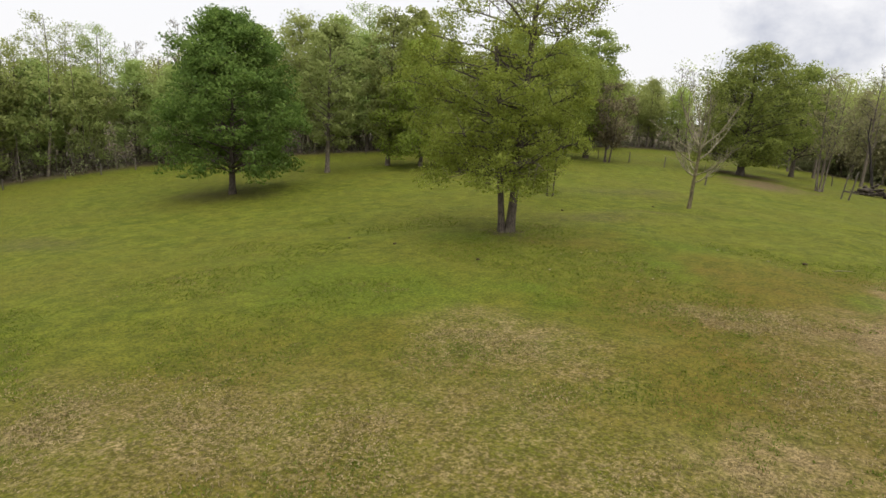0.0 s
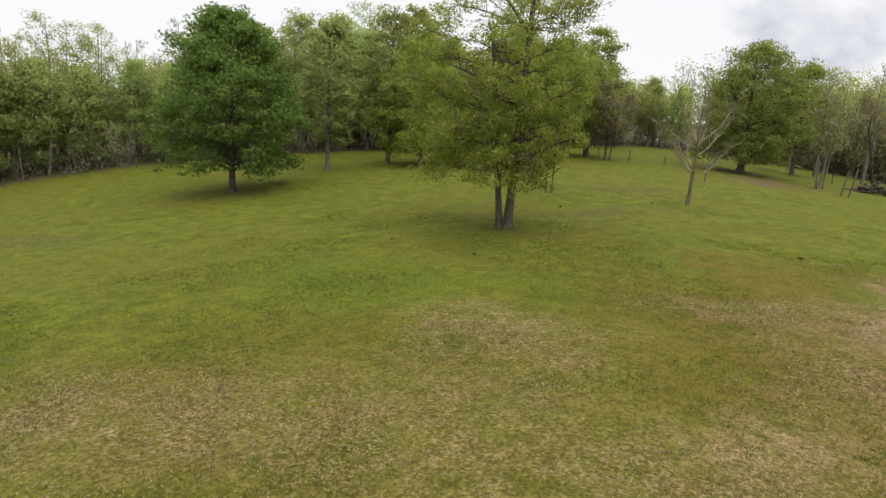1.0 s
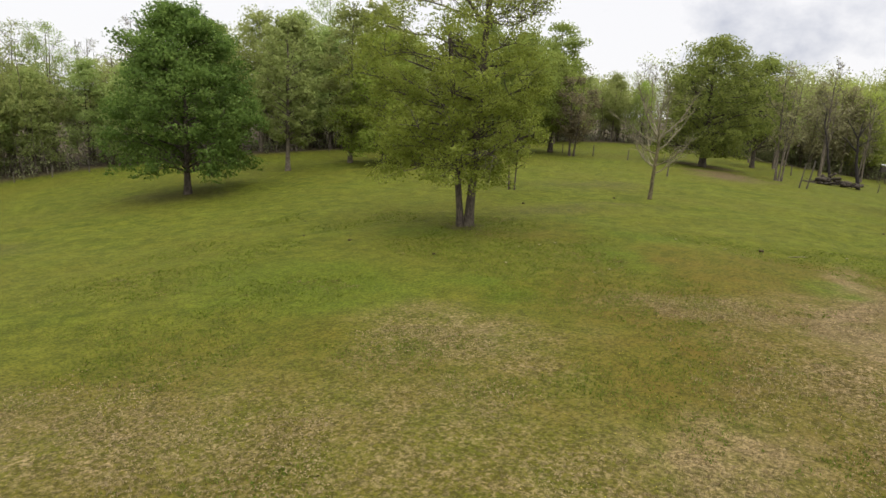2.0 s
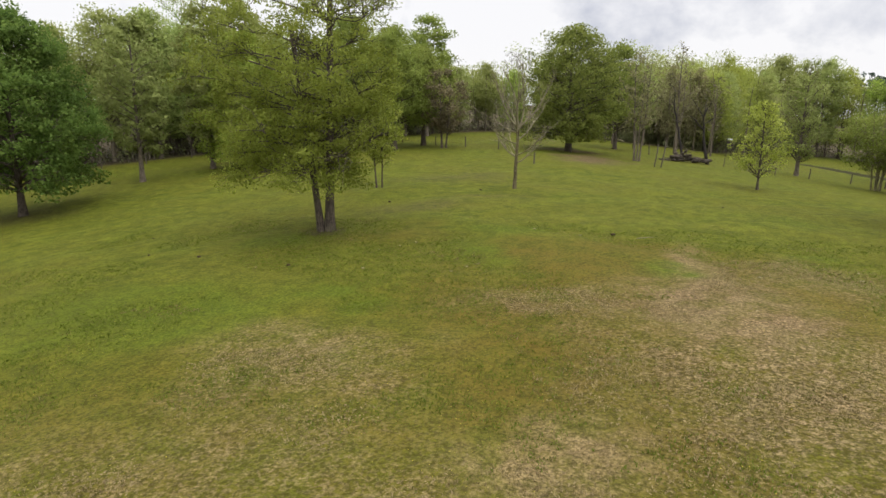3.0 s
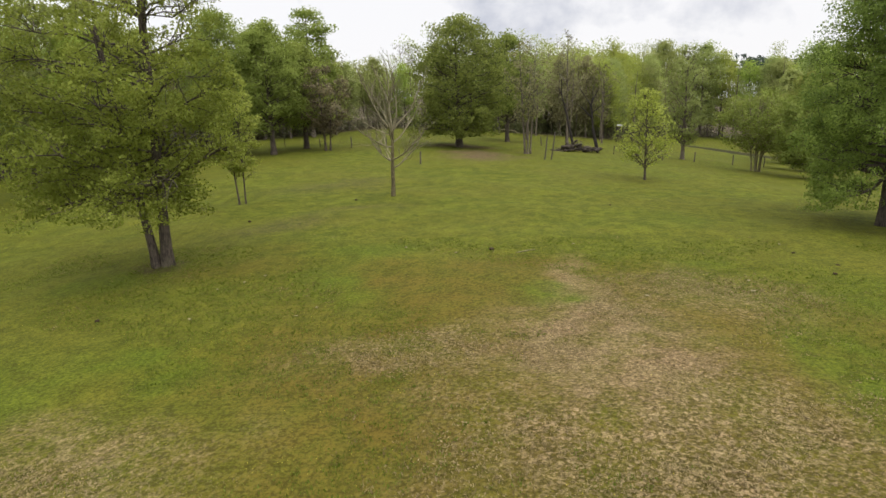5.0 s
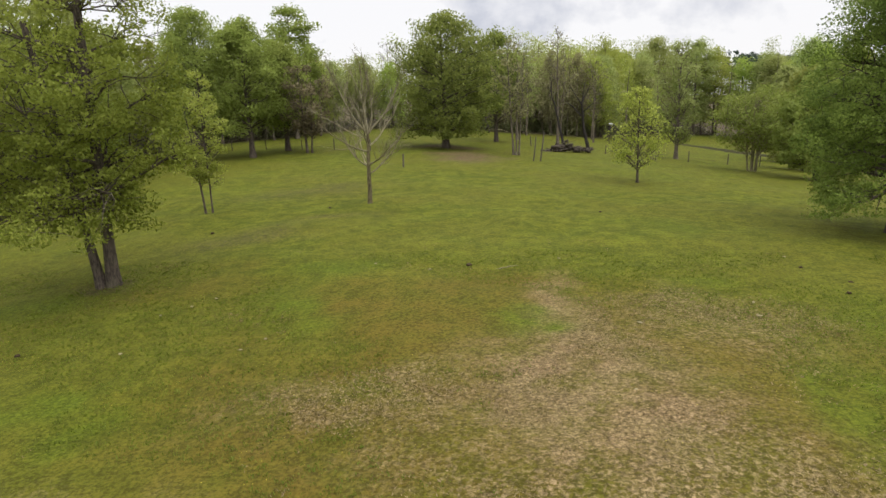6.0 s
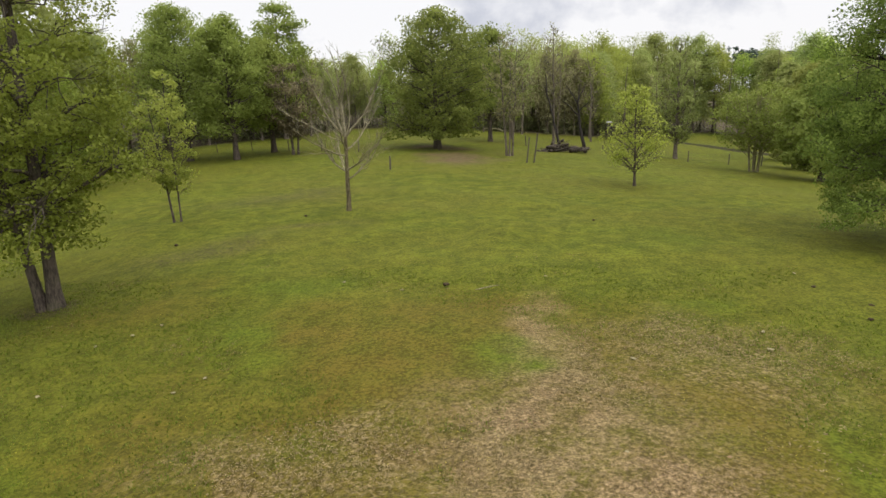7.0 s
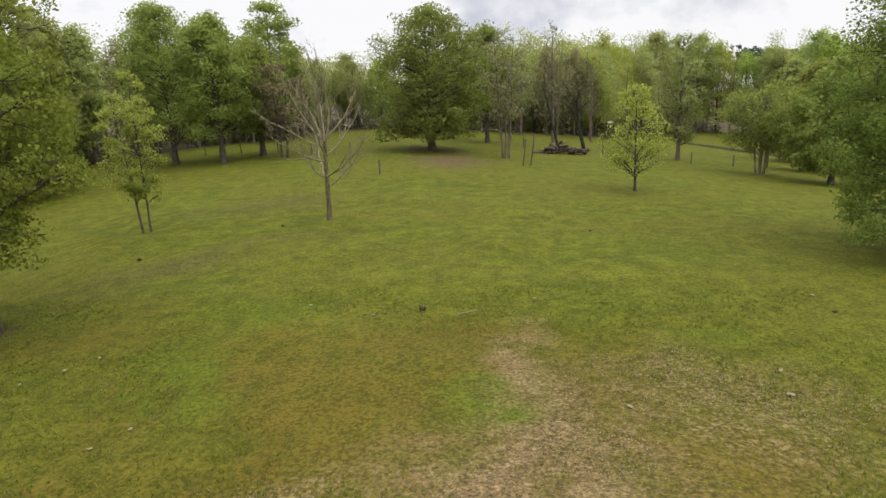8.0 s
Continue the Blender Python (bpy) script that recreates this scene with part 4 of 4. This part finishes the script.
# ---- the wood round the pasture ----
EDGE_LENGTH = sum(math.hypot(b[0] - a[0], b[1] - a[1]) for a, b in zip(EDGE, EDGE[1:]))
KINDS = []
for seed, H, r, lowz, prof, per, leaf, mat, bark, lab in (
        (201, 18, 4.2, 3.2, TALL, 22, 0.29, LEAF_SOFT, BARK_GREY, "tall soft green tree at the edge of the wood"),
        (202, 16, 4.2, 2.8, OAKISH, 23, 0.29, LEAF_SOFT, BARK_OAK, "full soft green tree at the edge of the wood"),
        (203, 19, 3.6, 3.5, TALL, 12, 0.30, LEAF_BUD, BARK_GREY, "tall grey budding tree at the edge of the wood"),
        (204, 17, 4.4, 2.8, OAKISH, 23, 0.29, LEAF_BRIGHT, BARK_OAK, "bright green tree at the edge of the wood"),
        (205, 14, 3.6, 2.2, CONE, 22, 0.29, LEAF_SOFT, BARK_GREY, "bushy green tree at the edge of the wood"),
        (206, 20, 3.8, 4.0, TALL, 14, 0.28, LEAF_SOFT, BARK_GREY, "tall thinly leaved tree at the edge of the wood")):
    KINDS.append((seed, H, mat, bark, lab, grow(seed, H, r, lowz, prof, 0.24, limbs=42, subs=5, per=int(per * 1.4), leaf=leaf, rise=0.5, clump=0.22, far=True)))
AIRY = grow(207, 20, 4.2, 9.5, VASE, 0.2, limbs=36, subs=8, per=13, leaf=0.22, rise=1.1, clump=0.13, twigs=1, gnarl=0.05, stems=((-0.1, 0, -1.2, 0, 1.0), (0.2, 0.1, 1.6, 0.5, 0.93)), far=True)
BARE = grow(208, 17, 3.0, 5.5, VASE, 0.17, limbs=30, subs=6, per=2, leaf=0.2, rise=0.9, clump=0.1, twigs=3, gnarl=0.04, fine=0.02, far=True)
airy = bare = None
for x, y, H, leafy in ((-85, 45, 18.5, 1), (-87, 52.5, 20.5, 1), (-85, 57, 19.5, 1), (-81, 60, 16.8, 0), (-77, 64, 19.4, 0), (-74, 67, 20.0, 0), (-60, 86, 23.0, 1), (-18, 139, 16.0, 0), (-20.5, 140, 16.5, 0), (1.0, 121, 15.0, 0), (18, 124, 14.0, 0)):
    at = pose(x, y, ground_z(x, y), 0, 0, 40 * (x + y))
    if leafy:
        made = copy_thing(airy, at) if airy else tree_thing("airy_tree", "tall thinly leaved tree rising over the wood", AIRY, BARK_GREY, LEAF_SOFT, (x, y), group="airy trees over the wood")
        airy = airy or made
        made.scale = [H / 20] * 3
    else:
        made = copy_thing(bare, at) if bare else tree_thing("leafless_tree", "grey leafless tree at the edge of the wood", BARE, BARK_GREY, LEAF_BUD, (x, y), group="leafless trees at the wood")
        bare = bare or made
        made.scale = [H / 17] * 3
rng = np.random.default_rng(77)
firsts, s, count = {}, 3.0, 0
while s < EDGE_LENGTH:
    x, y, nx, ny, H = edge_at(s)
    k = int(rng.choice((0, 2, 2, 5) if 0 < x < 20 else (1, 4, 0, 3, 1) if x < -50 else (1, 3, 3, 4, 0, 3) if x >= 20 else (0, 1, 1, 2, 3, 3, 4, 5)))
    off = rng.uniform(0.5, 4.5)
    x, y = x + nx * off, y + ny * off
    at = pose(x, y, ground_z(x, y) - 0.05, 0, 0, rng.uniform(0, 360))
    scale = H / KINDS[k][1] * rng.uniform(0.78, 1.04)
    if k not in firsts:
        mat, bark, lab, grown = KINDS[k][2:]
        firsts[k] = tree_thing("woodland_tree", lab, grown, bark, mat, (x, y), 0, group="trees at the edge of the wood")
        made = firsts[k]
        made.matrix_world = at
    else:
        made = copy_thing(firsts[k], at)
    made.scale = (scale, scale, scale * rng.uniform(0.94, 1.06))
    count += 1
    s += rng.uniform(3.8, 6.2) * (2.2 if x > 58 and y < 112 else 1.0)


def wood_mass(seed, rows, leaves, label, here, middle=0.59, tall=0.37):
    """The deep wood behind its edge: stems and leaves in one mesh each."""
    rng = np.random.default_rng(seed)
    wood, verts, faces, turned, n = Tubes(), [], [], [], 0
    for depth, gap, per in rows:
        s = rng.uniform(0, gap)
        while s < EDGE_LENGTH:
            x, y, nx, ny, H = edge_at(s)
            s += gap * rng.uniform(0.7, 1.3)
            if (x > 58 and y < 112) or not here(x, rng.random()):
                continue
            x, y = x + nx * (depth + rng.uniform(-3, 3)), y + ny * (depth + rng.uniform(-3, 3))
            z = ground_z(x, y)
            H = H * rng.uniform(0.84, 1.04) * (1 + 0.004 * depth)
            r = rng.uniform(3.4, 5.2)
            line = bend(rng, np.array([x, y, z - 0.2]), np.array([x + rng.normal() * 0.6, y + rng.normal() * 0.6, z + H * 0.9]), 5, 0, 0.15)
            wood.add(line, np.linspace(rng.uniform(0.12, 0.26), 0.03, 5), 5)
            m = int(1.9 * per * rng.uniform(0.6, 1.2))
            c = rng.normal(size=(30, 3))
            c /= np.linalg.norm(c, axis=1)[:, None]
            c *= rng.uniform(0.3, 1, (30, 1)) * np.array([r, r, H * tall])
            c += np.array([x, y, z + H * middle])
            pick = rng.integers(0, 30, m)
            pts = c[pick] + np.clip(rng.normal(size=(m, 3)), -1.7, 1.7) * np.array([1.0, 1.0, 0.7])
            outs = unit(pts - c[pick]) * 0.6 + unit((pts - np.array([x, y, z + H * 0.5])) * np.array([1, 1, 0.7])) * 0.8 + np.array([0, 0, 0.3])
            v, f, o = sprigs(rng, pts, 0.31 if depth < 12 else 0.42, unit(outs), far=True)
            verts.append(v), faces.append(f + n), turned.append(o)
            n += len(v)
    ob = tagged(new("forest", wood.mesh("forest_stems", BARK_GREY)), label, "forest", kind="stuff")
    part("foliage", mesh_from("foliage", np.concatenate(verts), np.concatenate(faces), leaves, normals=np.concatenate(turned)), ob)


wood_mass(5, ((4, 5.0, 1000), (8, 4.6, 1300), (13, 5.0, 900), (22, 6.5, 800), (34, 11, 650)), LEAF_SOFT, "deep spring wood of soft green trees", lambda x, r: not 0 < x < 22 or r < 0.65)
wood_mass(6, ((10, 8, 1100), (19, 11, 700), (30, 13, 600), (48, 14, 500)), LEAF_BRIGHT, "bright green trees deep in the spring wood", lambda x, r: not 0 < x < 20 or r < 0.7)
wood_mass(7, ((-4, 6.5, 420), (3, 5.0, 760), (9, 5.0, 900), (16, 6.0, 800)), LEAF_BUD, "grey budding trees in the spring wood", lambda x, r: -2 < x < 24 or r < 0.12, 0.47, 0.44)


def underwood():
    """Thin stems, bare brush and low leaves under the wood's edge."""
    rng = np.random.default_rng(8)
    stems, verts, faces, turned, n = Tubes(), [], [], [], 0
    s = 0.0
    while s < EDGE_LENGTH:
        x, y, nx, ny, _ = edge_at(s)
        for _ in range(3):
            off = rng.uniform(0.5, 14)
            px, py = x + nx * off + rng.normal() * 0.6, y + ny * off + rng.normal() * 0.6
            z, H = ground_z(px, py), rng.uniform(2.0, 9.0)
            stems.add(bend(rng, np.array([px, py, z - 0.1]), np.array([px + rng.normal() * 0.7, py + rng.normal() * 0.7, z + H]), 4, 0, 0.1), np.linspace(rng.uniform(0.03, 0.09), 0.012, 4), 4)
            m = int(rng.uniform(30, 80) * (2.6 if 0 < x < 27 else 1.0))
            pts = np.array([px, py, z]) + rng.normal(size=(m, 3)) * np.array([0.9, 0.9, 0.0])
            pts[:, 2] += rng.uniform(0.03, 0.55, m) * H
            v, f, o = sprigs(rng, pts, 0.27, unit(rng.normal(size=(m, 3)) * 0.6 + np.array([0, 0, 0.8])), far=True)
            verts.append(v), faces.append(f + n), turned.append(o)
            n += len(v)
        s += 0.8
    ob = tagged(new("underwood", stems.mesh("underwood_stems", BARK_GREY)), "brown thicket of thin stems under the wood's edge", "undergrowth", kind="stuff")
    part("thicket", mesh_from("thicket", np.concatenate(verts), np.concatenate(faces), LEAF_THICKET, normals=np.concatenate(turned)), ob)


underwood()


def far_pines():
    """Pines along the far rise, a dark line over the wood."""
    rng = np.random.default_rng(12)
    stems, verts, faces, turned, n = Tubes(), [], [], [], 0
    for k in range(46):
        f = k / 45
        x, y = 72 + 78 * f + rng.normal() * 3, 300 + 30 * f + rng.normal() * 8
        z = ground_z(x, y)
        H = rng.uniform(22.5, 27.5)
        stems.add([(x, y, z), (x, y, z + H * 0.6), (x, y, z + H)], [0.3, 0.22, 0.05], 5)
        c = rng.normal(size=(12, 3)) * np.array([1.5, 1.5, 1.6]) + np.array([x, y, z + H - 2.6])
        pts = c[rng.integers(0, 12, 240)] + rng.normal(size=(240, 3)) * 0.55
        v, fa, o = sprigs(rng, pts, 0.9, unit(pts - np.array([x, y, z + H - 3.5])))
        verts.append(v), faces.append(fa + n), turned.append(o)
        n += len(v)
    ob = tagged(new("far_pines", stems.mesh("far_pines_stems", BARK_OAK)), "dark line of distant pines on the rise", "forest", kind="stuff")
    part("needles", mesh_from("needles", np.concatenate(verts), np.concatenate(faces), LEAF_PINE, normals=np.concatenate(turned)), ob)


far_pines()


# ---- grass blades and litter near the middle of the pasture ----
def blades(seed, count, x0, x1, y0, y1, tall, wide, keep, material, name, label, each=4):
    rng = np.random.default_rng(seed)
    x = rng.uniform(x0, x1, count)
    y = y0 + (y1 - y0) * rng.uniform(0, 1, count) ** 1.35
    f = np.array([noise.noise(Vector((a * 0.35, b * 0.35, seed))) + 0.6 * noise.noise(Vector((a * 1.7, b * 1.7, seed))) for a, b in zip(x, y)])
    ok = keep(x, y, f)
    x, y = np.repeat(x[ok], each), np.repeat(y[ok], each)
    x, y = x + rng.normal(size=len(x)) * 0.05, y + rng.normal(size=len(x)) * 0.05
    z = ground_z(x, y) - 0.015
    a, ln, w = rng.uniform(0, 6.283, len(x)), tall * rng.uniform(0.5, 1.4, len(x)), wide * rng.uniform(0.6, 1.3, len(x))
    out = rng.uniform(0.3, 1.3, len(x)) * ln
    foot = np.stack([x, y, z], -1)
    side = np.stack([-np.sin(a) * w, np.cos(a) * w, np.zeros(len(x))], -1)
    tip = foot + np.stack([np.cos(a) * out, np.sin(a) * out, ln + 0.02], -1)
    verts = np.stack([foot - side, foot + side, tip], 1).reshape(-1, 3)
    me = mesh_from(name, verts, np.arange(len(verts)).reshape(-1, 3), material)
    return tagged(new(name, me), label, "grass", kind="stuff")


def drier(x, y):
    """How dry the ground is, from 0 to 1."""
    d = np.zeros(len(x))
    for cx, cy, rx, ry in ((-12.8, 8.6, 6.5, 3.8), (-7.2, 18.2, 4.6, 2.4), (6.0, 19.5, 6.0, 8.0), (5.6, 27.0, 2.8, 4.2), (-5.5, 11.5, 6, 3.6), (9.2, 29.5, 4.0, 3.0), (-0.4, 24.0, 3.0, 1.8), (2.0, 9.5, 6, 4.5)):
        d = np.maximum(d, 1 - np.clip(np.hypot((x - cx) / rx, (y - cy) / ry) - 0.3, 0, 1))
    return d


def litter_flakes(count):
    """Pale dead leaves and straw lying flat on the dry ground."""
    rng = np.random.default_rng(33)
    x, y = rng.uniform(-26, 22, count), 4 + 36 * rng.uniform(0, 1, count) ** 1.2
    f = np.array([noise.noise(Vector((a * 0.5, b * 0.5, 7.0))) + 0.5 * noise.noise(Vector((a * 1.4, b * 1.4, 3.0))) for a, b in zip(x, y)])
    ok = 0.7 * f + 1.1 * drier(x, y) > rng.uniform(0.35, 1.25, count)
    x, y = x[ok], y[ok]
    n = len(x)
    z = ground_z(x, y) + 0.022
    a, ln, w = rng.uniform(0, 6.283, n), rng.uniform(0.012, 0.05, n), rng.uniform(0.005, 0.016, n)
    c = np.stack([x, y, z], -1)
    u = np.stack([np.cos(a) * ln, np.sin(a) * ln, rng.normal(size=n) * 0.012], -1)
    v = np.stack([-np.sin(a) * w, np.cos(a) * w, rng.normal(size=n) * 0.008], -1)
    verts = np.stack([c - u, c - v * 1.1 + u * 0.1, c + u, c + v + u * 0.2], 1).reshape(-1, 3)
    me = mesh_from("leaf_litter", verts, np.arange(4 * n).reshape(-1, 4), DRY_LEAF)
    tagged(new("leaf_litter", me), "pale dead leaves and straw on dry ground", "leaf litter", kind="stuff")


litter_flakes(340000)
blades(21, 60000, -28, 22, 3, 38, 0.034, 0.017, lambda x, y, f: 0.5 * f + 0.3 > 0.5 * drier(x, y), GRASS_GREEN, "grass", "short green pasture grass in uneven tufts")
blades(22, 42000, -26, 22, 3, 40, 0.035, 0.012, lambda x, y, f: f + 0.9 * drier(x, y) > 0.5, GRASS_DRY, "dry_grass", "dry straw-coloured grass on worn ground")


def wild_flowers(count):
    """Small yellow flower heads of five petals, scattered low in the grass."""
    rng = np.random.default_rng(41)
    x, y = rng.uniform(-16, 13, count), rng.uniform(8, 36, count)
    keep = np.array([noise.noise(Vector((a * 0.3, b * 0.3, 11.0))) for a, b in zip(x, y)]) > 0.0
    x, y = x[keep], y[keep]
    n = len(x)
    c = np.stack([x, y, ground_z(x, y) + rng.uniform(0.03, 0.06, n)], -1)
    a = rng.uniform(0, 6.283, n)[:, None] + np.arange(5)[None, :] * 1.2566
    r = rng.uniform(0.008, 0.014, n)[:, None]
    rim = c[:, None, :] + np.stack([np.cos(a) * r, np.sin(a) * r, np.full(a.shape, 0.006)], -1)
    verts = np.concatenate([c[:, None, :], rim], 1).reshape(-1, 3)
    k = np.arange(n)[:, None, None] * 6
    tris = np.array([[0, i + 1, (i + 1) % 5 + 1] for i in range(5)])[None]
    me = mesh_from("wild_flowers", verts, (k + tris).reshape(-1, 3), plain_material("yellow_petals", (0.3, 0.25, 0.025), (0.42, 0.36, 0.05), 30, 0.7))
    tagged(new("wild_flowers", me), "tiny yellow flowers scattered in the short grass", "flowers", kind="stuff")


wild_flowers(3600)
